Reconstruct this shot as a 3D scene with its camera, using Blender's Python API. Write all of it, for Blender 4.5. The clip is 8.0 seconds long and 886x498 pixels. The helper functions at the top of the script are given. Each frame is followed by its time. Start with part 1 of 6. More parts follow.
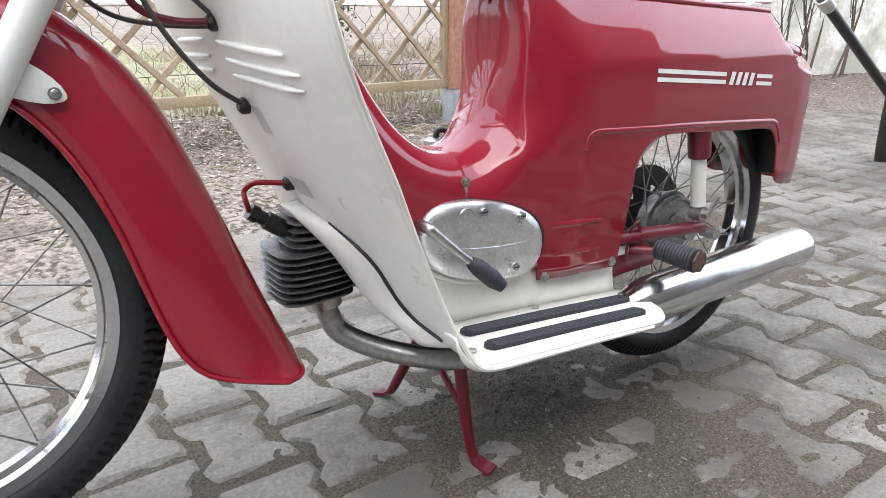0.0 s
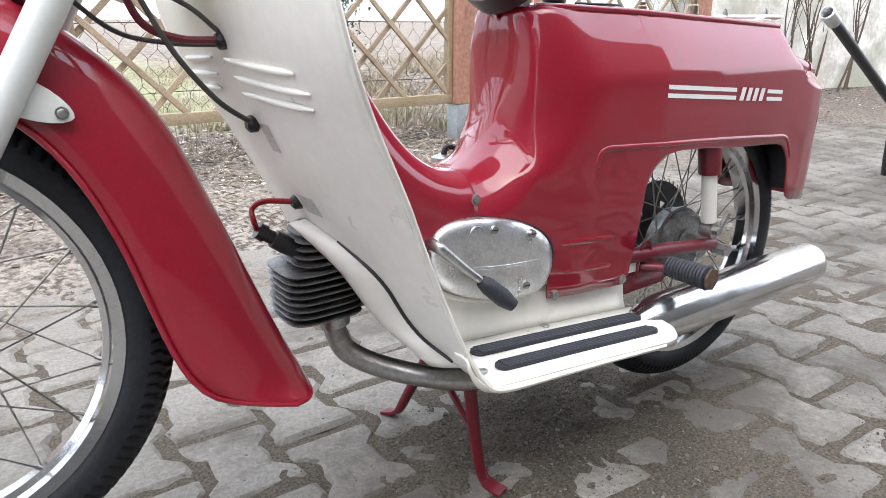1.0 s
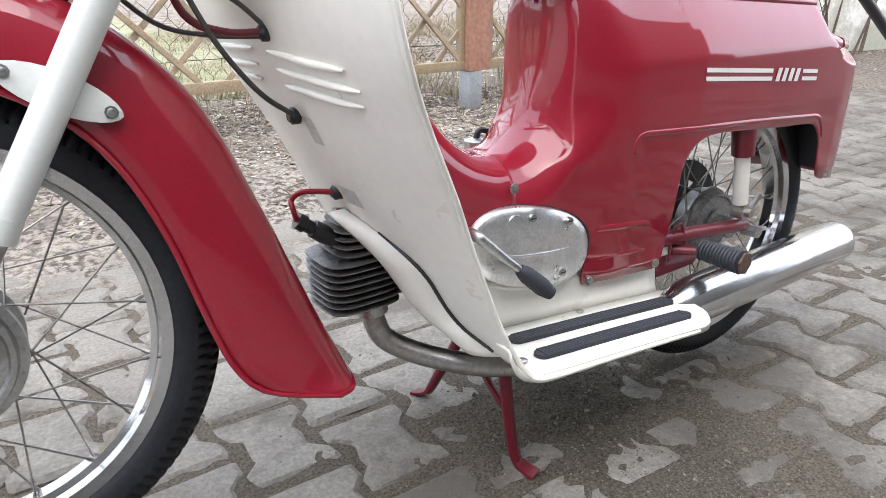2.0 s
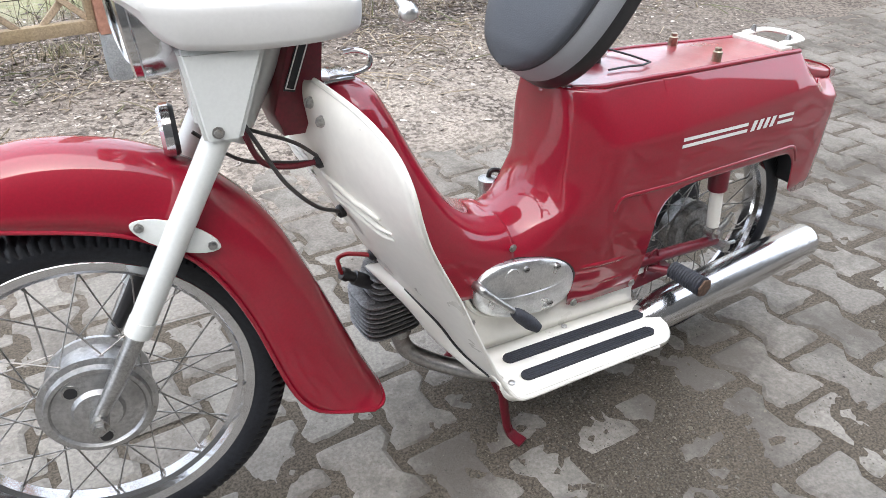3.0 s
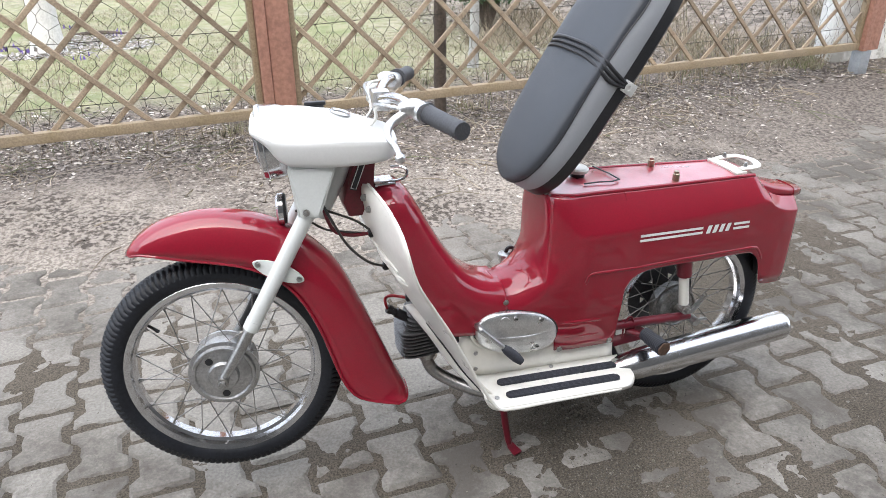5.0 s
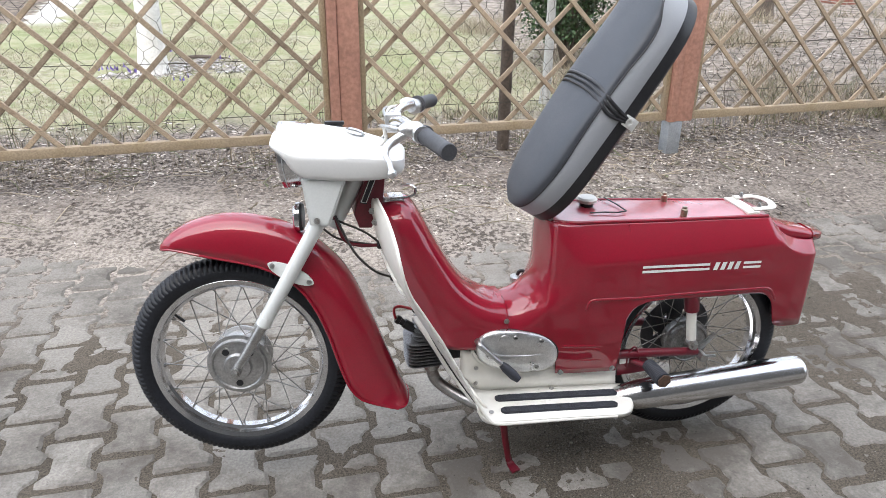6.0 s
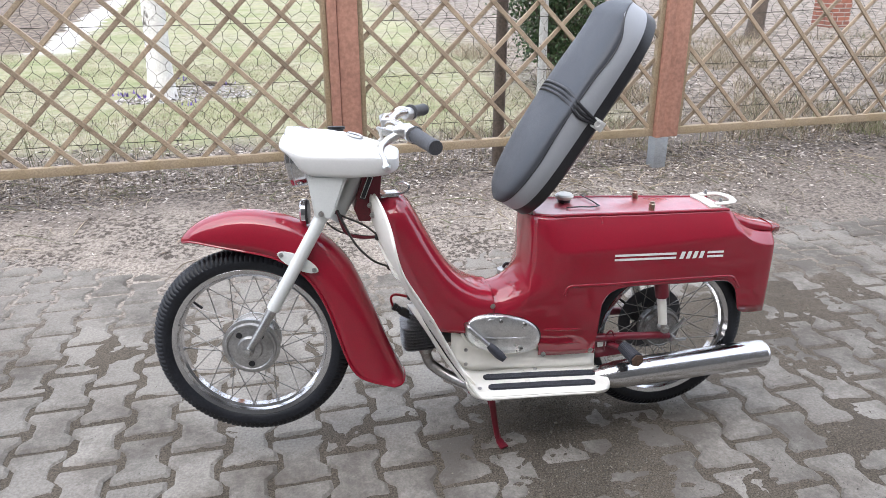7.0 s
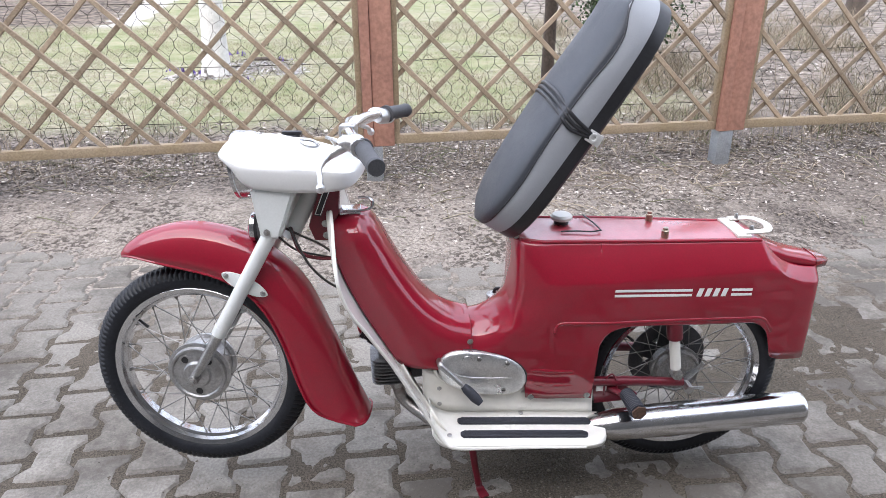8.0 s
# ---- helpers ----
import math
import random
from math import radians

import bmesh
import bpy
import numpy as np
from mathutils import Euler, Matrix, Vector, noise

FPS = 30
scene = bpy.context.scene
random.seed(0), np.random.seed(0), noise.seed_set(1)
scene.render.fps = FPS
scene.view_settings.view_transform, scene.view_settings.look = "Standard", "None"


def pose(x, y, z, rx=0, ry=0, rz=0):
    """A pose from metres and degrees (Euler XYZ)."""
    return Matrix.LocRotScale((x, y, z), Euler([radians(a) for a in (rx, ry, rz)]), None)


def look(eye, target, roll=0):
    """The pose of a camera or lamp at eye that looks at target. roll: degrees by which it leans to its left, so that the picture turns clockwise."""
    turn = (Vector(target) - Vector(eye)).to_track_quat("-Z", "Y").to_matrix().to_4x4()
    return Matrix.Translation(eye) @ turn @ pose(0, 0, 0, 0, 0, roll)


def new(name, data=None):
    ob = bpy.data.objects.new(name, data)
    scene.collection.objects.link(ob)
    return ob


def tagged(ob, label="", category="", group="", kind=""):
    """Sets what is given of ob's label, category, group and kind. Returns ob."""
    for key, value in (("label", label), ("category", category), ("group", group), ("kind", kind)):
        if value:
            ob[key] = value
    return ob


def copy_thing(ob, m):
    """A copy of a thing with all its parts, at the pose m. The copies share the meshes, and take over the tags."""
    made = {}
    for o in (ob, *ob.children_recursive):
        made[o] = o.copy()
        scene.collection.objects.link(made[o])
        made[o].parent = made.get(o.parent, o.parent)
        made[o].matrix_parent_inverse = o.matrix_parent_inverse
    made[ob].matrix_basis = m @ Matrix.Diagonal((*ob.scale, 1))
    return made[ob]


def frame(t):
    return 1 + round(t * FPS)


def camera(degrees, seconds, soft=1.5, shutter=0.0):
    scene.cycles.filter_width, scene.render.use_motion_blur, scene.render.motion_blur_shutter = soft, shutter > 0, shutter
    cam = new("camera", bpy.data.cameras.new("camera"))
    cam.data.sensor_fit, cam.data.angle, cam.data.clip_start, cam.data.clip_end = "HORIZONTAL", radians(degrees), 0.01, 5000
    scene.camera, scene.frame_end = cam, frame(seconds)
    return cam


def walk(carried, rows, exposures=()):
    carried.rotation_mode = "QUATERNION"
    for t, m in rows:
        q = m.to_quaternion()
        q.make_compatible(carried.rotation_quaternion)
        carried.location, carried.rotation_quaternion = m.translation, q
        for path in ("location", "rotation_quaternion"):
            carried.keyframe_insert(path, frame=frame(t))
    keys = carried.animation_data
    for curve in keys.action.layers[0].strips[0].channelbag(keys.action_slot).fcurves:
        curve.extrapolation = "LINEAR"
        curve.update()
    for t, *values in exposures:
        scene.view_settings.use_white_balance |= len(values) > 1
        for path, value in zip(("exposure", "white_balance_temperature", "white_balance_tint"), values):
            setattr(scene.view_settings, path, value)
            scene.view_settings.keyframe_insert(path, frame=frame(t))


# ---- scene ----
cam = camera(62.8, 8.0, 0.7)
PATH = [
    (0, (0.085, -0.839, 0.675), (1.174, 0.712, 0.036), 0.5),
    (0.5, (0.08, -0.835, 0.676), (1.175, 0.719, 0.057), 0.9),
    (1, (0.086, -0.823, 0.677), (1.174, 0.743, 0.074), 0.3),
    (1.5, (0.075, -0.8, 0.682), (1.14, 0.778, 0.069), -0.6),
    (1.7, (0.068, -0.787, 0.674), (1.136, 0.786, 0.054), -0.5),
    (2.8, (0.024, -0.814, 1.001), (0.966, 0.611, -0.039), 1.0),
    (3, (0.018, -0.881, 1.083), (0.914, 0.553, 0.016), 1.0),
    (3.5, (-0.005, -1.017, 1.208), (0.9, 0.459, 0.206), 1.1),
    (4, (-0.062, -1.21, 1.262), (0.741, 0.327, 0.266), -1.3),
    (4.5, (-0.06, -1.336, 1.325), (0.638, 0.252, 0.329), -0.3),
    (5, (0.025, -1.413, 1.329), (0.619, 0.27, 0.427), -0.2),
    (5.2, (0.088, -1.444, 1.327), (0.623, 0.282, 0.47), 1.4),
    (6.3, (0.172, -1.633, 1.342), (0.536, 0.162, 0.539), 0.1),
    (6.5, (0.154, -1.689, 1.343), (0.522, 0.117, 0.566), -0.0),
    (7, (0.156, -1.78, 1.334), (0.536, 0.033, 0.58), 0.0),
    (7.5, (0.256, -1.712, 1.325), (0.608, 0.1, 0.555), -1.5),
    (8, (0.45, -1.54, 1.345), (0.619, 0.278, 0.528), -0.2),
]
walk(cam, [(t, look(eye, target, roll)) for t, eye, target, roll in PATH],
     [(0.0, 1.61, 6500, 10), (1.7, 1.61, 6500, 10), (2.8, 1.52, 6500, 10), (4.0, 1.38, 6500, 10), (5.2, 1.31, 6500, 10), (6.5, 1.28, 6450, 11), (8.0, 1.28, 6300, 14)])

# ---- world and light: a bright overcast day ----
world = bpy.data.worlds.new("overcast_sky")
scene.world = world
world.use_nodes = True
_n, _l = world.node_tree.nodes, world.node_tree.links
_n.clear()
sky = _n.new("ShaderNodeTexSky")
sky.sky_type, sky.sun_disc = "NISHITA", False
sky.sun_elevation, sky.sun_rotation = radians(48), radians(200)
sky.dust_density, sky.air_density, sky.ozone_density = 5.0, 1.0, 1.0
grey = _n.new("ShaderNodeMixRGB")
grey.inputs[0].default_value = 0.72
grey.inputs[2].default_value = (7.1, 7.7, 8.8, 1)
back = _n.new("ShaderNodeBackground")
back.inputs[1].default_value = 0.15
wout = _n.new("ShaderNodeOutputWorld")
_l.new(sky.outputs[0], grey.inputs[1])
_l.new(grey.outputs[0], back.inputs[0])
_l.new(back.outputs[0], wout.inputs[0])
sun_data = bpy.data.lights.new("sun", "SUN")
sun_data.energy, sun_data.angle, sun_data.color = 1.1, radians(70), (1.0, 0.975, 0.945)
sun = new("sun", sun_data)
sun.matrix_world = look((-1.3, -1.4, 5.0), (0.6, 0.3, 0))


# ---- materials ----
def material(name, color, rough=0.5, metal=0.0, vary=0.12, scale=8.0, fine=120.0, bump=0.0, bump_scale=60.0, second=None, mix=(0.45, 0.65),
             coat=0.0, rand=0.0, rough_vary=0.1, object_space=True, spec=0.5):
    m = bpy.data.materials.new(name)
    m.use_nodes = True
    nt = m.node_tree
    b = nt.nodes["Principled BSDF"]
    b.inputs["Metallic"].default_value = metal
    b.inputs["Coat Weight"].default_value = coat
    b.inputs["Coat Roughness"].default_value = 0.06
    b.inputs["Specular IOR Level"].default_value = spec
    tc = nt.nodes.new("ShaderNodeTexCoord")
    geo = nt.nodes.new("ShaderNodeNewGeometry")
    vec = tc.outputs["Object"] if object_space else geo.outputs["Position"]

    def noise_node(sc, detail=5.0, rough_=0.6):
        t = nt.nodes.new("ShaderNodeTexNoise")
        t.inputs["Scale"].default_value, t.inputs["Detail"].default_value, t.inputs["Roughness"].default_value = sc, detail, rough_
        nt.links.new(vec, t.inputs["Vector"])
        return t

    def ramp(src, a, c, lo, hi):
        r = nt.nodes.new("ShaderNodeMapRange")
        r.inputs[1].default_value, r.inputs[2].default_value, r.inputs[3].default_value, r.inputs[4].default_value = a, c, lo, hi
        nt.links.new(src, r.inputs[0])
        return r.outputs[0]

    big, small = noise_node(scale), noise_node(fine, 3.0)
    base = nt.nodes.new("ShaderNodeMixRGB")
    base.inputs[1].default_value = (*color, 1)
    base.inputs[2].default_value = (*(second or [c * 0.75 for c in color]), 1)
    if second:
        nt.links.new(ramp(big.outputs[0], mix[0], mix[1], 0.0, 1.0), base.inputs[0])
    else:
        base.inputs[0].default_value = 0.0
    out = base.outputs[0]
    for tex, amount, lo_, hi_ in ((big, vary, 0.25, 0.75), (small, vary * 0.8, 0.36, 0.64)):
        h = nt.nodes.new("ShaderNodeHueSaturation")
        nt.links.new(ramp(tex.outputs[0], lo_, hi_, 1 - amount, 1 + amount), h.inputs["Value"])
        nt.links.new(out, h.inputs["Color"])
        out = h.outputs[0]
    if rand:
        info = nt.nodes.new("ShaderNodeObjectInfo")
        h = nt.nodes.new("ShaderNodeHueSaturation")
        nt.links.new(ramp(info.outputs["Random"], 0, 1, 1 - rand, 1 + rand), h.inputs["Value"])
        nt.links.new(out, h.inputs["Color"])
        out = h.outputs[0]
    nt.links.new(out, b.inputs["Base Color"])
    nt.links.new(ramp(big.outputs[0], 0.3, 0.7, max(0.02, rough - rough_vary), min(1, rough + rough_vary)), b.inputs["Roughness"])
    if bump:
        bn = nt.nodes.new("ShaderNodeBump")
        bn.inputs["Strength"].default_value, bn.inputs["Distance"].default_value = 1.0, bump
        t = noise_node(bump_scale, 6.0, 0.65)
        nt.links.new(t.outputs[0], bn.inputs["Height"])
        nt.links.new(bn.outputs[0], b.inputs["Normal"])
    return m


RED = material("red_paint", (0.245, 0.0021, 0.0165), 0.5, 0, 0.07, 6, 300, coat=1.0, rough_vary=0.06, bump=0.0005, bump_scale=11, spec=0.15)
# Paler, pinker red for the deck: sky sheen put into the colour.
REDSHEEN = material("sheen_tinted_dull_red", (0.36, 0.032, 0.052), 0.34, 0, 0.12, 9, 220, coat=1.0, bump=0.0006, bump_scale=30, second=(0.28, 0.020, 0.036), spec=1.0)
for _m in (RED, REDSHEEN):
    _m.node_tree.nodes["Principled BSDF"].inputs["Coat IOR"].default_value = 1.6
    _m.node_tree.nodes["Principled BSDF"].inputs["Coat Roughness"].default_value = 0.03 if _m == RED else 0.16
RED_FRAME = material("red_frame_paint", (0.12, 0.003, 0.012), 0.42, 0, 0.18, 14, 200, coat=0.2)
WHITE = material("cream_paint", (0.72, 0.70, 0.64), 0.35, 0, 0.03, 5, 60, coat=0.35, bump=0.00015, bump_scale=9)
FORKWHITE = material("white_fork_paint", (0.65, 0.67, 0.65), 0.35, 0, 0.03, 5, 200, coat=0.4)
REDLEAD = material("red_cable", (0.28, 0.012, 0.02), 0.4, 0, 0.1, 20, 200)
SPOKE = material("dull_spoke_steel", (0.30, 0.29, 0.275), 0.42, 1.0, 0.2, 30, 260)
NACELLE = material("white_plastic", (0.72, 0.72, 0.70), 0.42, 0, 0.02, 5, 200)
DECAL = material("white_decal", (0.82, 0.80, 0.78), 0.5, 0, 0.03, 10, 200)
RUBBER = material("black_rubber", (0.020, 0.022, 0.030), 0.6, 0, 0.3, 18, 240, bump=0.0006, bump_scale=180)
TYRE = material("tyre_rubber", (0.010, 0.0113, 0.0150), 0.5, 0, 0.35, 10, 150, bump=0.0006, bump_scale=200, second=(0.019, 0.019, 0.020), mix=(0.6, 0.85), spec=0.35)
GRIP = material("grip_rubber", (0.050, 0.051, 0.056), 0.6, 0, 0.2, 20, 300)
CHROME = material("chrome", (0.60, 0.60, 0.61), 0.12, 1.0, 0.05, 20, 160, second=(0.55, 0.53, 0.5), mix=(0.6, 0.8), rough_vary=0.07, bump=0.0003, bump_scale=30)
SILENCER = material("satin_chrome", (0.62, 0.62, 0.625), 0.20, 1.0, 0.08, 14, 220, second=(0.50, 0.49, 0.47), mix=(0.5, 0.75), rough_vary=0.08, bump=0.0003, bump_scale=40)
HUBMETAL = material("weathered_hub_alloy", (0.52, 0.52, 0.52), 0.4, 1.0, 0.18, 25, 200, second=(0.27, 0.265, 0.255), mix=(0.45, 0.7), bump=0.0005, bump_scale=80)
STEEL = material("grey_steel", (0.42, 0.42, 0.41), 0.38, 1.0, 0.2, 30, 260, second=(0.24, 0.2, 0.17), mix=(0.55, 0.75))
PIPE = material("heat_stained_pipe", (0.44, 0.435, 0.43), 0.33, 1.0, 0.15, 12, 150, second=(0.21, 0.18, 0.16), mix=(0.5, 0.75))
ALLOY = material("cast_alloy", (0.74, 0.74, 0.735), 0.34, 1.0, 0.12, 22, 260, second=(0.50, 0.50, 0.50), mix=(0.5, 0.72), bump=0.0006, bump_scale=90)
DRUM = material("dirty_brake_drum", (0.29, 0.285, 0.275), 0.5, 0.85, 0.3, 25, 160, second=(0.20, 0.18, 0.16), mix=(0.45, 0.7))
IRON = material("dark_cast_iron", (0.075, 0.075, 0.08), 0.5, 0.4, 0.25, 30, 260, second=(0.11, 0.1, 0.095), mix=(0.55, 0.75), bump=0.0008, bump_scale=150)
FIN = material("weathered_cylinder_fins", (0.21, 0.21, 0.215), 0.4, 0.75, 0.25, 30, 260, second=(0.11, 0.108, 0.105), mix=(0.5, 0.7), bump=0.0006, bump_scale=150)
CABLE = material("grey_cable_sheath", (0.050, 0.047, 0.045), 0.5, 0, 0.2, 20, 200)
BLACK = material("black_plastic", (0.015, 0.015, 0.017), 0.4, 0, 0.2, 20, 200)
VINYL = material("dark_grey_vinyl", (0.043, 0.048, 0.057), 0.48, 0, 0.12, 8, 500, bump=0.0005, bump_scale=420)
GREYVINYL = material("light_grey_vinyl", (0.32, 0.335, 0.355), 0.5, 0, 0.05, 8, 500, bump=0.0005, bump_scale=420)
GLASS = bpy.data.materials.new("lamp_glass")
GLASS.use_nodes = True
_b = GLASS.node_tree.nodes["Principled BSDF"]
_b.inputs["Base Color"].default_value = (0.9, 0.93, 0.93, 1)
_b.inputs["Transmission Weight"].default_value, _b.inputs["Roughness"].default_value = 1.0, 0.06
_b.inputs["IOR"].default_value = 1.12
REDLENS = material("red_lens", (0.16, 0.003, 0.006), 0.12, 0, 0.05, 8, 100, coat=0.8)
RUSTPLATE = material("rusty_plate", (0.13, 0.075, 0.05), 0.6, 0.3, 0.3, 40, 200, second=(0.06, 0.04, 0.032))
BRASS = material("worn_brass", (0.38, 0.33, 0.25), 0.4, 1.0, 0.2, 40, 200)
PAVER = material("grey_concrete_paver", (0.236, 0.220, 0.193), 0.8, 0, 0.21, 5, 130, bump=0.0026, bump_scale=190, second=(0.165, 0.149, 0.131), mix=(0.40, 0.66), rand=0.15, object_space=False, spec=0.3)
SOIL = material("damp_sandy_soil", (0.128, 0.109, 0.086), 0.95, 0, 0.5, 1.6, 210, bump=0.005, bump_scale=120, second=(0.062, 0.053, 0.042), mix=(0.38, 0.62), object_space=False, spec=0.12)



def grimy(m, dirt, scale, lo, hi, strength=0.85, crumbs=1.0, rearward=0.0, spill=None):
    """Adds earth trodden over a surface in patches with ragged rims."""
    nt = m.node_tree
    b = nt.nodes["Principled BSDF"]
    clean = b.inputs["Base Color"].links[0].from_socket
    geo = nt.nodes.new("ShaderNodeNewGeometry")

    def tex(sc, det):
        t = nt.nodes.new("ShaderNodeTexNoise")
        t.inputs["Scale"].default_value, t.inputs["Detail"].default_value, t.inputs["Roughness"].default_value = sc, det, 0.62
        nt.links.new(geo.outputs["Position"], t.inputs["Vector"])
        return t.outputs[0]

    def rng(v, a, c, p, q):
        r = nt.nodes.new("ShaderNodeMapRange")
        for i_, w in ((1, a), (2, c), (3, p), (4, q)):
            r.inputs[i_].default_value = w
        nt.links.new(v, r.inputs[0])
        return r.outputs[0]
    out = clean
    for sc, det, a, c, k in ((scale, 9, lo, hi, strength), (scale * 9, 5, 0.62, 0.68, 0.75 * crumbs), (scale * 45, 3, 0.66, 0.70, 0.6 * crumbs)):
        x_ = nt.nodes.new("ShaderNodeMixRGB")
        wob = nt.nodes.new("ShaderNodeMath")
        wob.operation = "MULTIPLY_ADD"
        nt.links.new(tex(sc * 14, 6), wob.inputs[0])
        wob.inputs[1].default_value = 0.30
        nt.links.new(tex(sc, det), wob.inputs[2])
        amount = wob.outputs[0]
        if rearward and sc == scale:
            # the trodden yard beyond the machine is the dirtier part
            sep = nt.nodes.new("ShaderNodeSeparateXYZ")
            nt.links.new(geo.outputs["Position"], sep.inputs[0])
            add = nt.nodes.new("ShaderNodeMath")
            nt.links.new(amount, add.inputs[0])
            nt.links.new(rng(sep.outputs["X"], 0.7, 2.3, 0.0, rearward), add.inputs[1])
            amount = add.outputs[0]
        if spill and sc == scale:
            # more of it where loose earth lies about one spot
            (cx, cy), (wx, wy), gain = spill
            away, stretch, length = (nt.nodes.new("ShaderNodeVectorMath") for _ in range(3))
            away.operation, stretch.operation, length.operation = "SUBTRACT", "MULTIPLY", "LENGTH"
            nt.links.new(geo.outputs["Position"], away.inputs[0])
            away.inputs[1].default_value, stretch.inputs[1].default_value = (cx, cy, 0), (1 / wx, 1 / wy, 0)
            nt.links.new(away.outputs[0], stretch.inputs[0])
            nt.links.new(stretch.outputs[0], length.inputs[0])
            add = nt.nodes.new("ShaderNodeMath")
            nt.links.new(amount, add.inputs[0])
            nt.links.new(rng(length.outputs["Value"], 1.0, 0.3, 0.0, gain), add.inputs[1])
            amount = add.outputs[0]
        nt.links.new(rng(amount, a + 0.15, c + 0.15, 0.0, k), x_.inputs[0])
        nt.links.new(out, x_.inputs[1])
        x_.inputs[2].default_value = (*dirt, 1)
        out = x_.outputs[0]
    nt.links.new(out, b.inputs["Base Color"])


grimy(PAVER, (0.085, 0.075, 0.063), 2.7, 0.47, 0.66, crumbs=0.55, rearward=0.08, spill=((0.95, -0.24), (0.75, 0.5), 0.06))
WORNWHITE = material("chipped_cream_paint", (0.72, 0.70, 0.64), 0.35, 0, 0.03, 5, 60, coat=0.35, bump=0.00015, bump_scale=9)
grimy(WORNWHITE, (0.10, 0.07, 0.055), 26.0, 0.705, 0.715, 0.85, 0.0)


def ground_material():
    """Damp soil by the paving, dry pale soil towards the fence, lawn behind it."""
    m = SOIL.copy()
    m.name = "ground_soil_and_lawn"
    nt = m.node_tree
    b = nt.nodes["Principled BSDF"]
    damp = b.inputs["Base Color"].links[0].from_socket
    geo = nt.nodes.new("ShaderNodeNewGeometry")
    sep = nt.nodes.new("ShaderNodeSeparateXYZ")
    nt.links.new(geo.outputs["Position"], sep.inputs[0])

    def tex(scale, detail=6):
        t = nt.nodes.new("ShaderNodeTexNoise")
        t.inputs["Scale"].default_value, t.inputs["Detail"].default_value, t.inputs["Roughness"].default_value = scale, detail, 0.65
        nt.links.new(geo.outputs["Position"], t.inputs["Vector"])
        return t.outputs[0]

    def math_(op, a, c):
        n_ = nt.nodes.new("ShaderNodeMath")
        n_.operation = op
        for i_, v in enumerate((a, c)):
            if isinstance(v, (int, float)):
                n_.inputs[i_].default_value = v
            else:
                nt.links.new(v, n_.inputs[i_])
        return n_.outputs[0]

    def rng(v, a, c, lo=0.0, hi=1.0):
        r = nt.nodes.new("ShaderNodeMapRange")
        for i_, q in ((1, a), (2, c), (3, lo), (4, hi)):
            r.inputs[i_].default_value = q
        nt.links.new(v, r.inputs[0])
        return r.outputs[0]

    def mix(f, a, c):
        x_ = nt.nodes.new("ShaderNodeMixRGB")
        nt.links.new(f, x_.inputs[0])
        for i_, v in ((1, a), (2, c)):
            if isinstance(v, tuple):
                x_.inputs[i_].default_value = (*v, 1)
            else:
                nt.links.new(v, x_.inputs[i_])
        return x_.outputs[0]

    dry = mix(rng(tex(42, 8), 0.44, 0.56), (0.30, 0.264, 0.229), (0.080, 0.068, 0.058))
    dry = mix(rng(tex(2.6), 0.44, 0.58), dry, mix(rng(tex(75, 5), 0.43, 0.57), (0.37, 0.328, 0.282), (0.185, 0.160, 0.136)))
    dry = mix(rng(tex(0.9), 0.54, 0.64), dry, mix(rng(tex(48, 6), 0.43, 0.57), (0.18, 0.154, 0.134), (0.055, 0.047, 0.041)))
    wob = math_("ADD", sep.outputs["Y"], math_("MULTIPLY", math_("SUBTRACT", tex(2.2), 0.5), 0.9))
    base = mix(rng(wob, 0.75, 1.25), damp, dry)
    litter = mix(rng(tex(45, 6), 0.43, 0.58), (0.24, 0.205, 0.176), (0.062, 0.052, 0.045))
    base = mix(rng(wob, 1.95, 2.4), base, litter)
    lawn = mix(rng(tex(1.1), 0.42, 0.58), (0.175, 0.205, 0.10), (0.30, 0.29, 0.19))
    lawn = mix(rng(tex(0.62, 5), 0.46, 0.55), lawn, mix(rng(tex(14, 6), 0.42, 0.58), (0.36, 0.335, 0.26), (0.17, 0.155, 0.115)))
    lawn = mix(rng(tex(30, 4), 0.38, 0.62), lawn, mix(rng(tex(6), 0.4, 0.6), (0.165, 0.185, 0.085), (0.29, 0.265, 0.17)))
    # trodden pale path and a litter slope at the far end of the lawn
    line = math_("ADD", sep.outputs["X"], math_("MULTIPLY", sep.outputs["Y"], 0.115))
    line = math_("ADD", line, math_("MULTIPLY", math_("SUBTRACT", tex(1.9), 0.5), 0.9))
    far_ = rng(sep.outputs["Y"], 9.2, 9.9)
    slope = mix(rng(tex(9, 7), 0.42, 0.58), (0.21, 0.17, 0.135), (0.065, 0.053, 0.042))
    lawn = mix(math_("MULTIPLY", far_, rng(line, -2.20, -2.35)), lawn, slope)
    off = math_("ABSOLUTE", math_("SUBTRACT", line, -2.02), 0.0)
    lawn = mix(math_("MULTIPLY", far_, rng(off, 0.30, 0.22)), lawn, mix(rng(tex(12, 6), 0.35, 0.7), (0.54, 0.52, 0.49), (0.30, 0.28, 0.25)))
    side = math_("ADD", sep.outputs["X"], math_("MULTIPLY", math_("SUBTRACT", tex(0.8), 0.5), 2.2))
    lawn = mix(rng(side, 2.2, 3.2), lawn, mix(rng(tex(7, 8), 0.42, 0.60), (0.27, 0.232, 0.196), (0.09, 0.077, 0.063)))
    base = mix(rng(side, 2.0, 3.6, 0.0, 0.75), base, mix(rng(tex(48, 6), 0.43, 0.57), (0.19, 0.164, 0.142), (0.055, 0.046, 0.040)))
    base = mix(rng(wob, 3.35, 3.85), base, lawn)
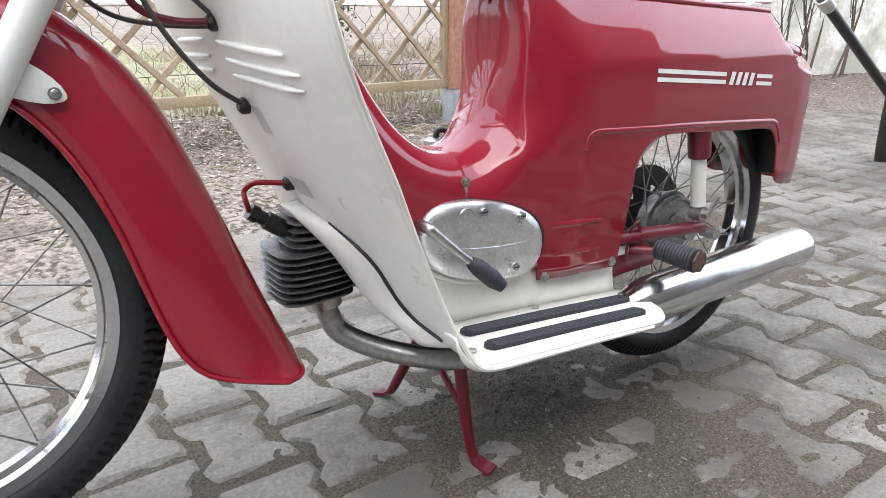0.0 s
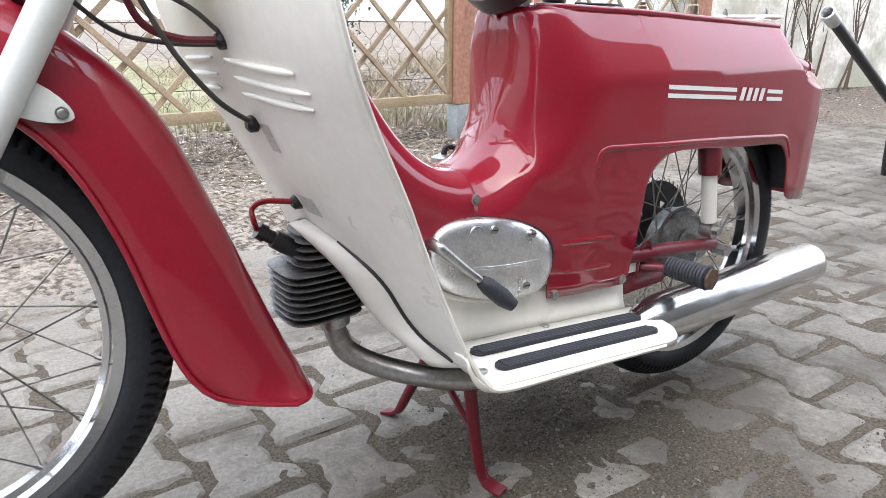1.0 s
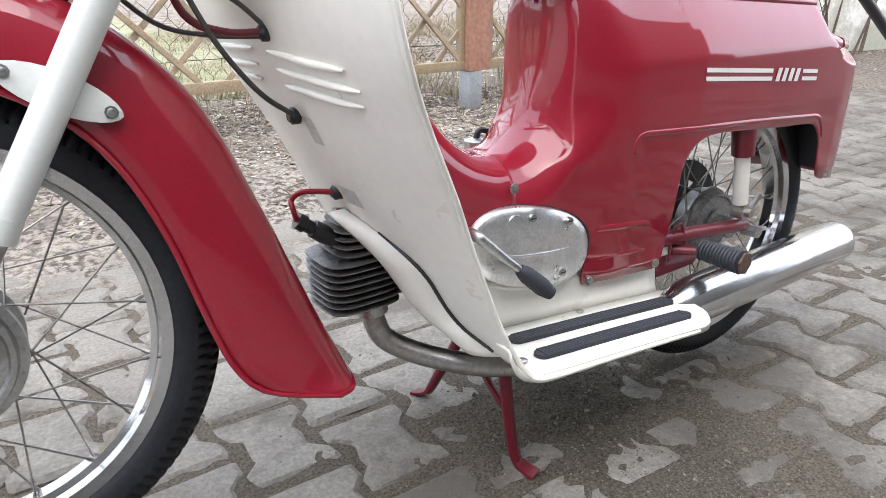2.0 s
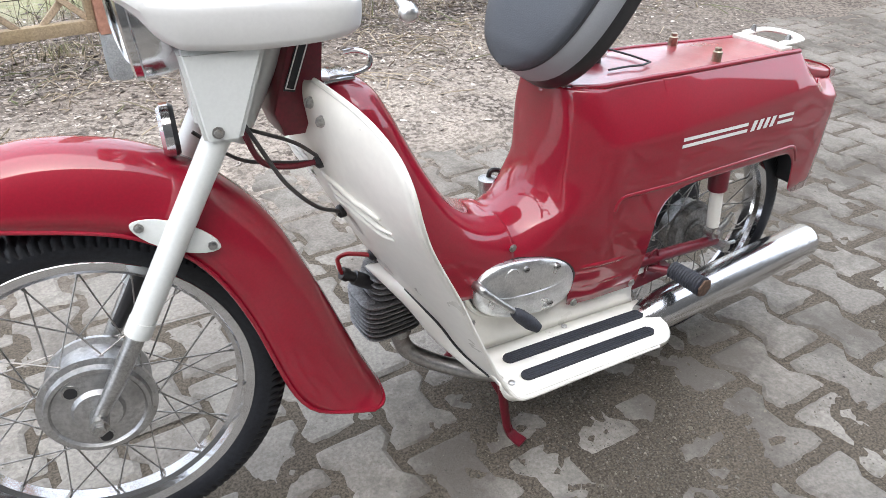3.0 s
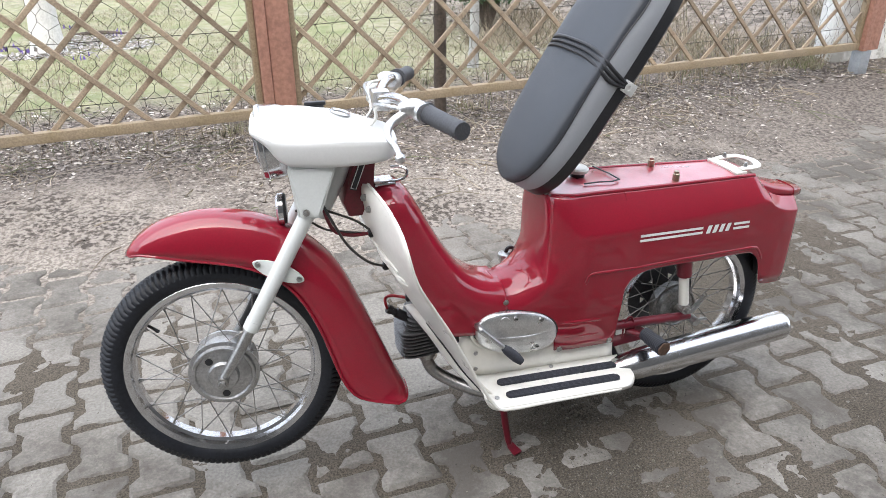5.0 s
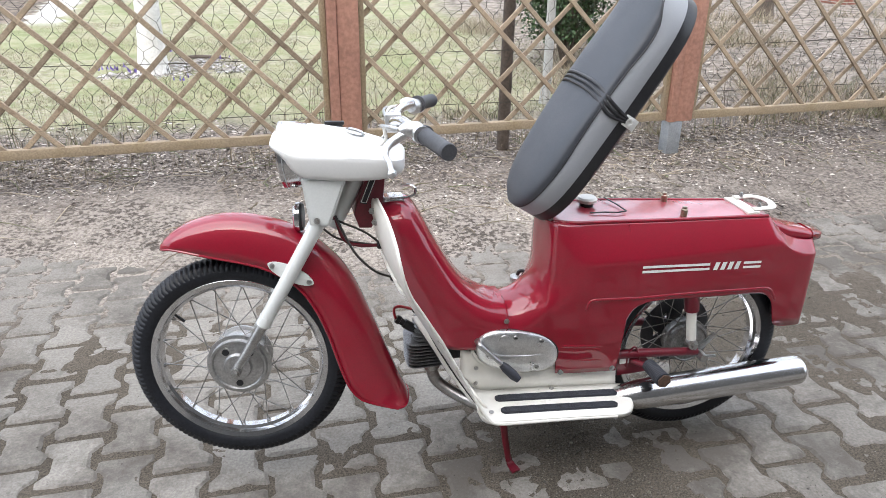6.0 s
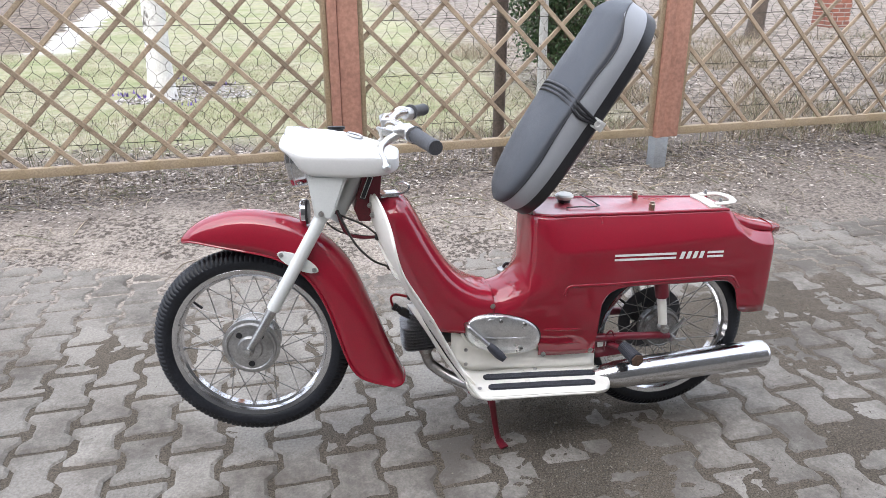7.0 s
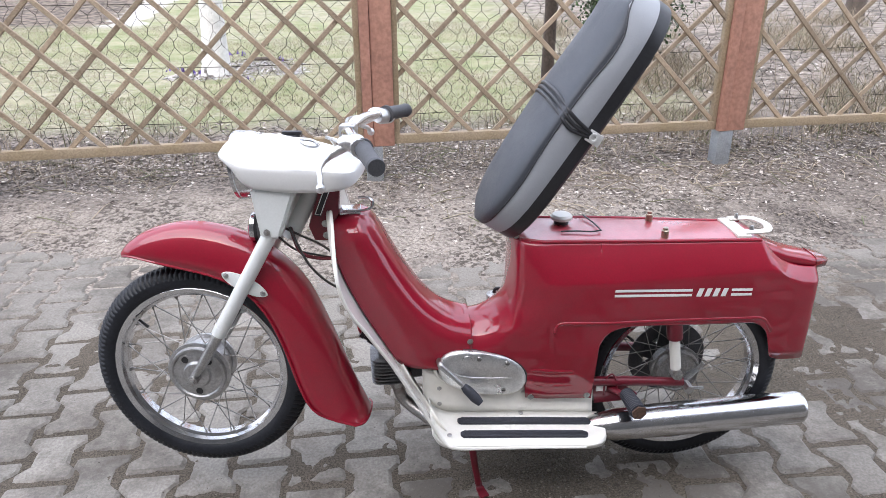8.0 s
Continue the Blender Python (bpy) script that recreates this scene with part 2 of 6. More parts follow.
    nt.links.new(base, b.inputs["Base Color"])
    return m


GROUND = ground_material()
POSTWOOD = material("brown_stained_timber", (0.385, 0.20, 0.142), 0.7, 0, 0.2, 4, 40, bump=0.0012, bump_scale=70, second=(0.27, 0.138, 0.10), object_space=True)
LATH = material("weathered_lath", (0.33, 0.26, 0.182), 0.78, 0, 0.25, 5, 120, bump=0.001, bump_scale=90, second=(0.20, 0.152, 0.105), rand=0.25)
RAIL = material("pale_rail_timber", (0.30, 0.235, 0.155), 0.78, 0, 0.2, 4, 120, bump=0.001, bump_scale=90, second=(0.22, 0.17, 0.1))
BRIGHTZINC = material("bright_plated_steel", (0.66, 0.66, 0.64), 0.35, 0.35, 0.08, 30, 200)
ZINC = material("galvanised_steel", (0.34, 0.36, 0.37), 0.55, 0.7, 0.2, 25, 160)
RUSTWIRE = material("rusty_wire", (0.062, 0.054, 0.044), 0.7, 0.3, 0.3, 10, 100)
CONCRETE = material("old_concrete", (0.36, 0.36, 0.34), 0.88, 0, 0.2, 7, 90, bump=0.003, bump_scale=40)
BARK = material("dark_bark", (0.09, 0.07, 0.055), 0.9, 0, 0.3, 10, 60, bump=0.006, bump_scale=30)
BIRCH = material("birch_bark", (0.62, 0.61, 0.58), 0.8, 0, 0.15, 6, 60, second=(0.09, 0.08, 0.07), mix=(0.60, 0.66), bump=0.003, bump_scale=30)
BRICK = material("weathered_brick", (0.30, 0.11, 0.07), 0.85, 0, 0.3, 6, 40, second=(0.22, 0.15, 0.12), bump=0.004, bump_scale=12)
_bt = BRICK.node_tree.nodes.new("ShaderNodeTexBrick")
_bt.inputs["Color1"].default_value, _bt.inputs["Color2"].default_value, _bt.inputs["Mortar"].default_value = (0.30, 0.11, 0.07, 1), (0.22, 0.09, 0.065, 1), (0.36, 0.33, 0.29, 1)
_bt.inputs["Scale"].default_value, _bt.inputs["Brick Width"].default_value, _bt.inputs["Row Height"].default_value, _bt.inputs["Mortar Size"].default_value = 1.0, 0.25, 0.077, 0.008
_bc = BRICK.node_tree.nodes.new("ShaderNodeTexCoord")
_bm = BRICK.node_tree.nodes.new("ShaderNodeMapping")
_bm.inputs["Rotation"].default_value = (radians(-90), 0, 0)
BRICK.node_tree.links.new(_bc.outputs["Object"], _bm.inputs["Vector"])
BRICK.node_tree.links.new(_bm.outputs["Vector"], _bt.inputs["Vector"])
BRICK.node_tree.links.new(_bt.outputs["Color"], BRICK.node_tree.nodes["Principled BSDF"].inputs["Base Color"])
# Kept dark so the added, unseen wall deepens reflections in the paint.
UNSEENWALL = material("unseen_wall_dark", (0.13, 0.125, 0.115), 0.9, 0, 0.15, 1.5, 30, second=(0.09, 0.08, 0.07), object_space=False)
PLASTER = material("stained_white_plaster", (0.76, 0.755, 0.72), 0.9, 0, 0.08, 1.2, 30, second=(0.34, 0.35, 0.29), mix=(0.52, 0.66), bump=0.004, bump_scale=18, object_space=False)
grimy(PLASTER, (0.40, 0.39, 0.34), 2.2, 0.47, 0.60, 0.8)


def island_material(name, colours, rough=0.85):
    """Each loose piece of one mesh takes its own shade from a ramp."""
    m = bpy.data.materials.new(name)
    m.use_nodes = True
    nt = m.node_tree
    b = nt.nodes["Principled BSDF"]
    b.inputs["Roughness"].default_value = rough
    geo = nt.nodes.new("ShaderNodeNewGeometry")
    r = nt.nodes.new("ShaderNodeValToRGB")
    r.color_ramp.elements[0].color, r.color_ramp.elements[1].color = (*colours[0], 1), (*colours[-1], 1)
    for i_, c in enumerate(colours[1:-1]):
        e = r.color_ramp.elements.new((i_ + 1) / (len(colours) - 1))
        e.color = (*c, 1)
    nt.links.new(geo.outputs["Random Per Island"], r.inputs[0])
    nt.links.new(r.outputs[0], b.inputs["Base Color"])
    return m


LEAFLITTER = island_material("dry_leaf_litter", [(0.05, 0.04, 0.034), (0.13, 0.105, 0.088), (0.34, 0.29, 0.24), (0.09, 0.07, 0.058), (0.60, 0.55, 0.49), (0.20, 0.165, 0.14), (0.065, 0.052, 0.045)])
GRASS = island_material("winter_grass", [(0.12, 0.148, 0.07), (0.23, 0.24, 0.125), (0.33, 0.31, 0.20), (0.42, 0.375, 0.28), (0.10, 0.10, 0.06), (0.34, 0.285, 0.21), (0.22, 0.18, 0.13)])
GRIT = island_material("loose_grit", [(0.05, 0.045, 0.038), (0.10, 0.09, 0.076), (0.075, 0.066, 0.055), (0.21, 0.19, 0.15), (0.06, 0.054, 0.045), (0.14, 0.122, 0.10)])
CLOD = island_material("crumbly_soil", [(0.045, 0.040, 0.033), (0.10, 0.09, 0.073), (0.07, 0.063, 0.052), (0.16, 0.145, 0.11), (0.055, 0.05, 0.041)], 0.95)
RESIDUE = material("grey_tape_residue", (0.46, 0.445, 0.42), 0.6, 0, 0.15, 40, 220)
STRAW = island_material("dry_stems", [(0.11, 0.085, 0.06), (0.27, 0.22, 0.155), (0.44, 0.375, 0.28), (0.18, 0.145, 0.105), (0.13, 0.15, 0.07)])
EVERGREEN = island_material("dark_ivy_leaves", [(0.015, 0.035, 0.012), (0.03, 0.07, 0.02), (0.06, 0.10, 0.035), (0.02, 0.045, 0.018)], 0.55)
PALEDEBRIS = island_material("pale_garden_debris", [(0.50, 0.50, 0.51), (0.12, 0.105, 0.09), (0.66, 0.65, 0.64), (0.28, 0.25, 0.23), (0.42, 0.38, 0.35), (0.17, 0.15, 0.13)])
CROCUS = island_material("purple_crocus", [(0.08, 0.05, 0.24), (0.14, 0.09, 0.34), (0.2, 0.15, 0.38)])


# ---- mesh helpers ----
def smooth_path(pts, n=6, closed=False):
    """Points along a Catmull-Rom curve through pts."""
    P = [Vector(p) for p in pts]
    out = []
    m = len(P)
    for i in range(m if closed else m - 1):
        p0 = P[i - 1] if closed or i > 0 else P[0] * 2 - P[1]
        p1, p2 = P[i], P[(i + 1) % m]
        p3 = P[(i + 2) % m] if closed or i + 2 < m else P[-1] * 2 - P[-2]
        for j in range(n):
            t = j / n
            out.append(0.5 * ((2 * p1) + (p2 - p0) * t + (2 * p0 - 5 * p1 + 4 * p2 - p3) * t * t + (3 * p1 - p0 - 3 * p2 + p3) * t ** 3))
    if not closed:
        out.append(P[-1].copy())
    return out


def tube(pts, r, seg=10, n=5, closed=False, bm=None, caps=True):
    """A round bar along a smooth path. r: one radius or one for each control point."""
    bm = bm or bmesh.new()
    P = smooth_path(pts, n, closed) if n > 1 else [Vector(p) for p in pts]
    rs = r if isinstance(r, (list, tuple)) else [r] * len(pts)
    rr = [float(v) for v in np.interp(np.linspace(0, len(pts) - (0 if closed else 1), len(P) + (1 if closed else 0)), range(len(pts) + (1 if closed else 0)), list(rs) + ([rs[0]] if closed else []))]
    rings, up = [], None
    for i, p in enumerate(P):
        a = P[i - 1] if closed or i else P[0]
        c = P[(i + 1) % len(P)] if closed or i < len(P) - 1 else P[-1]
        d = (c - a).normalized()
        if up is None:
            up = d.orthogonal().normalized()
        up = (up - d * up.dot(d)).normalized()
        side = d.cross(up)
        rings.append([bm.verts.new(p + (up * math.cos(2 * math.pi * j / seg) + side * math.sin(2 * math.pi * j / seg)) * rr[i]) for j in range(seg)])
    for i in range(len(rings) if closed else len(rings) - 1):
        A, B = rings[i], rings[(i + 1) % len(rings)]
        for j in range(seg):
            bm.faces.new((A[j], A[(j + 1) % seg], B[(j + 1) % seg], B[j]))
    if caps and not closed:
        bm.faces.new(list(reversed(rings[0])))
        bm.faces.new(rings[-1])
    return bm


def skin(rows, closed_u=False, closed_v=False, bm=None, caps=False):
    """A surface through rows of points."""
    bm = bm or bmesh.new()
    V = [[bm.verts.new(p) for p in row] for row in rows]
    nu, nv = len(V), len(V[0])
    for i in range(nu if closed_u else nu - 1):
        for j in range(nv if closed_v else nv - 1):
            q = (V[i][j], V[(i + 1) % nu][j], V[(i + 1) % nu][(j + 1) % nv], V[i][(j + 1) % nv])
            if len({tuple(v.co) for v in q}) > 2:
                bm.faces.new(q)
    if caps:
        bm.faces.new(list(reversed(V[0])))
        bm.faces.new(V[-1])
    return bm


def lathe(profile, seg=48, axis="y", bm=None, close=False):
    """Turns (radius, height) pairs about an axis."""
    rows = []
    for i in range(seg):
        a = 2 * math.pi * i / seg
        c, s = math.cos(a), math.sin(a)
        rows.append([{"y": (r * c, h, r * s), "z": (r * c, r * s, h), "x": (h, r * c, r * s)}[axis] for r, h in profile])
    bm = skin(rows, True, close, bm)
    return bm


def disc_stack(profile, seg=32, axis="y", bm=None):
    """As lathe, with closed ends."""
    p = [(1e-5, profile[0][1])] + list(profile) + [(1e-5, profile[-1][1])]
    return lathe(p, seg, axis, bm)


def block(x0, x1, y0, y1, z0, z1, bevel=0.0, bm=None, seg=2):
    b = bmesh.new()
    bmesh.ops.create_cube(b, size=1)
    for v in b.verts:
        v.co = Vector(((x0 + x1) / 2 + v.co.x * (x1 - x0), (y0 + y1) / 2 + v.co.y * (y1 - y0), (z0 + z1) / 2 + v.co.z * (z1 - z0)))
    if bevel:
        bmesh.ops.bevel(b, geom=b.edges[:], offset=bevel, segments=seg, affect="EDGES", profile=0.6)
    return merge(bm, b)


def merge(a, b):
    if a is None:
        return b
    tmp = bpy.data.meshes.new("tmp")
    b.to_mesh(tmp)
    b.free()
    a.from_mesh(tmp)
    bpy.data.meshes.remove(tmp)
    return a


def prism(outline, y0, y1, bevel=0.0, axis="y", seg=2):
    """A plate with the given outline in x and z (axis y), or x and y (axis z)."""
    bm = bmesh.new()
    put = (lambda p, h: (p[0], h, p[1])) if axis == "y" else (lambda p, h: (p[0], p[1], h))
    A = [bm.verts.new(put(p, y0)) for p in outline]
    B = [bm.verts.new(put(p, y1)) for p in outline]
    m = len(outline)
    bm.faces.new(A)
    bm.faces.new(list(reversed(B)))
    for i in range(m):
        bm.faces.new((A[i], B[i], B[(i + 1) % m], A[(i + 1) % m]))
    bmesh.ops.recalc_face_normals(bm, faces=bm.faces[:])
    if bevel:
        rim = [e for e in bm.edges if len(e.link_faces) == 2 and (len(e.link_faces[0].verts) > 4 or len(e.link_faces[1].verts) > 4 or m <= 4)]
        bmesh.ops.bevel(bm, geom=rim, offset=bevel, segments=seg, affect="EDGES", profile=0.6)
    return bm


def hexbolt(r=0.006, h=0.005, m=None):
    bm = disc_stack([(r * 1.5, 0), (r * 1.5, h * 0.3), (r, h * 0.3), (r, h), (r * 0.7, h * 1.15)], 8, "y")
    for v in bm.verts:
        v.co.y = -v.co.y
    if m:
        bm.transform(m)
    return bm


BASE = {}


def part(name, bm, mat, parent, label="", flat=False, solid=0.0, bevel=0.0, basis=None, weld=True):
    """Links a bmesh as one mesh object under a thing or a part."""
    if weld:
        bmesh.ops.remove_doubles(bm, verts=bm.verts[:], dist=1e-5)
    bmesh.ops.recalc_face_normals(bm, faces=bm.faces[:])
    me = bpy.data.meshes.new(name)
    bm.to_mesh(me)
    bm.free()
    for m in (mat if isinstance(mat, (list, tuple)) else (mat,)):
        me.materials.append(m)
    ob = new(name, me)
    if not flat:
        me.shade_smooth()
        me.set_sharp_from_angle(angle=radians(38))
    attach(ob, parent)
    if basis is not None:
        ob.matrix_basis = basis
    if solid:
        md = ob.modifiers.new("thickness", "SOLIDIFY")
        md.thickness, md.offset = solid, 0.0
    if bevel:
        md = ob.modifiers.new("edges", "BEVEL")
        md.width, md.segments, md.limit_method = bevel, 2, "ANGLE"
    if label:
        tagged(ob, label)
    return ob


def attach(ob, parent):
    if parent is not None:
        ob.parent = parent
        if parent.name in BASE:
            ob.matrix_parent_inverse = Matrix.Translation(-BASE[parent.name])


def thing(name, base, label, category, group="", kind=""):
    ob = new(name)
    ob.empty_display_size = 0.1
    ob.location = base
    BASE[ob.name] = Vector(base)
    return tagged(ob, label, category, group, kind)


def piece(name, me, parent, basis):
    """An object of its own on shared mesh data."""
    ob = new(name, me)
    attach(ob, parent)
    ob.matrix_basis = basis
    return ob


def mesh_of(name, bm, mat, smooth=True):
    bmesh.ops.recalc_face_normals(bm, faces=bm.faces[:])
    me = bpy.data.meshes.new(name)
    bm.to_mesh(me)
    bm.free()
    me.materials.append(mat)
    if smooth:
        me.shade_smooth()
        me.set_sharp_from_angle(angle=radians(38))
    return me


def lerp_table(table, x):
    return float(np.interp(x, [p[0] for p in table], [p[1] for p in table]))


# ---- the ground: one sheet, soil round and under the paving ----
def edge_of_paving(x):
    """How far back the paving reaches before the soil strip."""
    return lerp_table([(-4, 1.95), (-1.2, 1.86), (-0.7, 1.72), (-0.2, 1.55), (0.3, 1.46), (0.7, 1.46), (1.0, 1.46), (1.5, 1.34), (2.0, 1.36), (2.5, 1.50), (3.0, 1.64), (3.5, 1.80), (4.6, 2.0), (7, 2.2), (14, 2.7)], x)


def soil_height(x, y):
    d = y - edge_of_paving(x) + 0.22 * noise.noise((x * 1.7, y * 1.7, 3.0)) + 0.06 * noise.noise((x * 6, y * 6, 1.0))
    far = min(1.0, max(0.0, (d + 0.42) / 0.85))
    z = -0.0068 + 0.0445 * far * far * (3 - 2 * far)
    if x > 4.0 and y < 6:
        z += 0.07 * far * min(1.0, (x - 4.0) / 1.5)
    if far > 0 and abs(x) < 8 and y < 5:
        z += far * (0.014 * noise.noise((x * 2.2, y * 2.2, 0.0)) + 0.006 * noise.noise((x * 9, y * 9, 5.0)) + 0.004 * noise.noise((x * 25, y * 25, 5.0)))
    if -1.5 < x < 4 and -1.6 < y < 2.0:
        z += 0.0055 * noise.noise((x * 4.3, y * 4.3, 7.0)) + 0.0045 * noise.noise((x * 15, y * 15, 2.0)) + 0.0038 * noise.noise((x * 42, y * 42, 8.0))
        # loose sand heaped over the stones under and behind the machine
        for cx, cy, rx, ry, h in ((0.90, -0.28, 0.26, 0.17, 0.017), (0.80, 0.02, 0.20, 0.20, 0.013), (1.02, 0.10, 0.3, 0.16, 0.013), (1.75, -0.28, 0.16, 0.10, 0.014), (1.55, 0.30, 0.26, 0.16, 0.016), (0.28, 0.06, 0.12, 0.10, 0.014), (1.85, 0.55, 0.35, 0.2, 0.014), (0.62, -0.62, 0.2, 0.1, 0.014), (1.3, 0.55, 0.4, 0.16, 0.014), (1.95, 0.05, 0.30, 0.16, 0.010), (2.25, 0.75, 0.4, 0.3, 0.012), (-0.35, 0.75, 0.5, 0.2, 0.009), (0.95, -0.52, 0.16, 0.10, 0.011), (1.35, -0.45, 0.14, 0.09, 0.010), (1.85, -0.55, 0.2, 0.1, 0.009)):
            q = ((x - cx) / rx) ** 2 + ((y - cy) / ry) ** 2
            if q < 4:
                z += 0.66 * h * math.exp(-q) * (1 + 0.9 * noise.noise((x * 8, y * 8, 9.0)))
    return z


def spread(a, b, step, far, grow=1.35):
    """Grid lines: even between a and b, widening out to far on both sides."""
    v = list(np.arange(a, b + step / 2, step))
    s, x = step, a
    left = []
    while x > -far:
        s *= grow
        x -= s
        left.append(x)
    s, x = step, v[-1]
    while x < far:
        s *= grow
        x += s
        v.append(x)
    return list(reversed(left)) + v


def ground_sheet():
    xs, ys = spread(-1.3, 3.1, 0.011, 400, 1.25), spread(-0.8, 1.5, 0.011, 400, 1.25)
    ys = [y for y in ys if y < 1.52] + list(np.arange(1.52, 2.75, 0.018)) + [2.75 + 0.03 * 1.35 ** k for k in range(32)]
    nx, ny = len(xs), len(ys)
    verts = [(x, y, soil_height(x, y)) for y in ys for x in xs]
    faces = [(j * nx + i, j * nx + i + 1, (j + 1) * nx + i + 1, (j + 1) * nx + i) for j in range(ny - 1) for i in range(nx - 1)]
    me = bpy.data.meshes.new("ground")
    me.from_pydata(verts, [], faces)
    me.shade_smooth()
    me.materials.append(GROUND)
    return tagged(new("ground", me), "damp brown sandy soil with leaf litter and lawn beyond", "ground", kind="structure")


ground_sheet()

# ---- fence ----
FENCE_A, FENCE_DIR = Vector((0.41, 2.37, 0.0)), Vector((1.0, 0.059, 0)).normalized()
BAY = 2.055
FENCE_ANGLE = math.atan2(FENCE_DIR.y, FENCE_DIR.x)


def fence_at(s, back=0.0, z=0.0):
    p = FENCE_A + FENCE_DIR * s
    return Matrix.Translation((p.x, p.y, z)) @ Matrix.Rotation(FENCE_ANGLE, 4, "Z") @ Matrix.Translation((0, back, 0))


def fence_post():
    post = thing("fence_post", (0, 0, 0), "brown stained square timber post in a galvanised shoe", "fence post", "posts of the lattice fence")
    part("timber", block(0.052, 0.165, -0.045, 0.055, 0.235, 1.95, 0.007), POSTWOOD, post)
    part("batten", block(0.0, 0.050, -0.055, 0.045, 0.235, 1.95, 0.006), POSTWOOD, post)
    part("shoe", block(0.008, 0.098, -0.052, 0.040, -0.03, 0.234, 0.006), ZINC, post, "dull galvanised steel post shoe")
    return post


first_post = fence_post()
first_post.matrix_basis = fence_at(-0.03)
END_GAP = 0.14
for k_ in (-3, -2, -1, 1, 2):
    copy_thing(first_post, fence_at(BAY * k_ - 0.03 + (END_GAP if k_ == 2 else 0.0)))

PANEL_Z0, PANEL_Z1, PANEL_W = 0.240, 1.92, BAY - 0.169


def lattice_panel(phase_a, phase_b, pitch, longer=0.0):
    panel = thing("lattice_panel", (0, 0, 0), "weathered wooden diagonal lattice fence panel", "fence panel", "panels of the lattice fence")
    W, z0, z1 = PANEL_W + longer, PANEL_Z0, PANEL_Z1
    part("bottom_rail", block(0, W, -0.022, 0.022, z0, z0 + 0.050, 0.004), RAIL, panel)
    part("top_rail", block(0, W, -0.022, 0.022, z1 - 0.05, z1, 0.004), RAIL, panel)
    for x in (0, W - 0.03):
        part("side_rail", block(x, x + 0.03, -0.020, 0.020, z0 + 0.051, z1 - 0.051, 0.004), RAIL, panel)
    lo, hi, a, c = z0 + 0.035, z1 - 0.035, 0.012, W - 0.012
    for sign, y, phase in ((1, 0.0075, phase_b), (-1, -0.0075, phase_a)):
        k0 = -int((hi - lo) / pitch) - 2
        for i in range(k0, int(W / pitch) + int((hi - lo) / pitch) + 3):
            xs_ = i * pitch + phase
            # the lath runs from the bottom rail upwards, clipped to the panel
            p, q = Vector((xs_, 0, lo)), Vector((xs_ + sign * (hi - lo), 0, hi))
            d = q - p
            ta, tb = sorted(((a - p.x) / d.x, (c - p.x) / d.x))
            t0, t1 = max(0.0, ta), min(1.0, tb)
            if t1 - t0 < 0.03:
                continue
            p, q = p + d * t0, p + d * t1
            L = (q - p).length
            m = Matrix.Translation((p.x, y, p.z)) @ Matrix.Rotation(-math.atan2(q.z - p.z, q.x - p.x), 4, "Y")
            part("lath", block(0, L, -0.007, 0.007, -0.0130, 0.0130, 0.003, seg=1), LATH, panel, basis=m)
    return panel


panel_a, panel_b, panel_c = lattice_panel(0.161, 0.266, 0.286), lattice_panel(0.0235, 0.0935, 0.2655), lattice_panel(-0.039, 0.028, 0.293, END_GAP)
panel_a.matrix_basis = fence_at(0.137)
panel_b.matrix_basis = fence_at(0.137 - BAY)
panel_c.matrix_basis = fence_at(0.137 + BAY)
copy_thing(panel_b, fence_at(0.137 - 2 * BAY))
copy_thing(panel_a, fence_at(0.137 - 3 * BAY))


# ---- old wire fence behind the lattice ----
def wire_mesh():
    """Hexagonal netting, sagging a little, with line wires; one object."""
    verts, faces = [], []
    cw, ch = 0.082, 0.072

    def bulge(s, z):
        return 0.16 + 0.05 * noise.noise((s * 0.9, z * 1.4, 4.0))

    def put(s, z):
        ds, dz = 0.034 * noise.noise((s * 7, z * 7, 11.0)), 0.030 * noise.noise((s * 7, z * 7, 31.0))
        return fence_at(s + ds, bulge(s, z), 0) @ Vector((0, 0, z + dz))

    def wire(p, q, r):
        d = (q - p).normalized()
        u = Vector((0, 1, 0))
        v = d.cross(u).normalized()
        o = len(verts)
        for c in (p, q):
            for k in range(3):
                a = 2 * math.pi * k / 3
                verts.append(c + (u * math.cos(a) + v * math.sin(a)) * r)
        for k in range(3):
            faces.append((o + k, o + (k + 1) % 3, o + 3 + (k + 1) % 3, o + 3 + k))

    for r in range(3, 23):
        for c in range(-62, 58):
            s = (c + (0.5 if r % 2 else 0)) * cw
            z = 0.04 + r * ch
            a, b2 = put(s, z), put(s, z + ch * 0.42)
            wire(a, b2, 0.0016)
            for sg in (-0.5, 0.5):
                wire(b2, put(s + sg * cw, z + ch), 0.0013)
    for z in (0.36, 0.66, 0.98, 1.30, 1.62):
        pts = [fence_at(s, bulge(s, z) - 0.004, 0) @ Vector((0, 0, z + 0.012 * noise.noise((s * 1.3, z, 2.0)))) for s in np.arange(-5.0, 4.7, 0.2)]
        for p, q in zip(pts, pts[1:]):
            wire(p, q, 0.0020)
    me = bpy.data.meshes.new("wire_netting")
    me.from_pydata(verts, [], faces)
    me.materials.append(RUSTWIRE)
    return tagged(new("wire_netting", me), "rusty hexagonal wire netting stretched behind the lattice", "wire netting", kind="stuff")


wire_mesh()


def old_post():
    ob = thing("old_fence_post", (1.46, 2.70, 0), "dark weathered round post of an old wire fence", "fence post")
    b = tube([(1.46, 2.70, -0.1), (1.465, 2.70, 0.8), (1.475, 2.70, 1.9)], [0.040, 0.036, 0.034], 12, 5)
    part("pole", b, BARK, ob)


old_post()


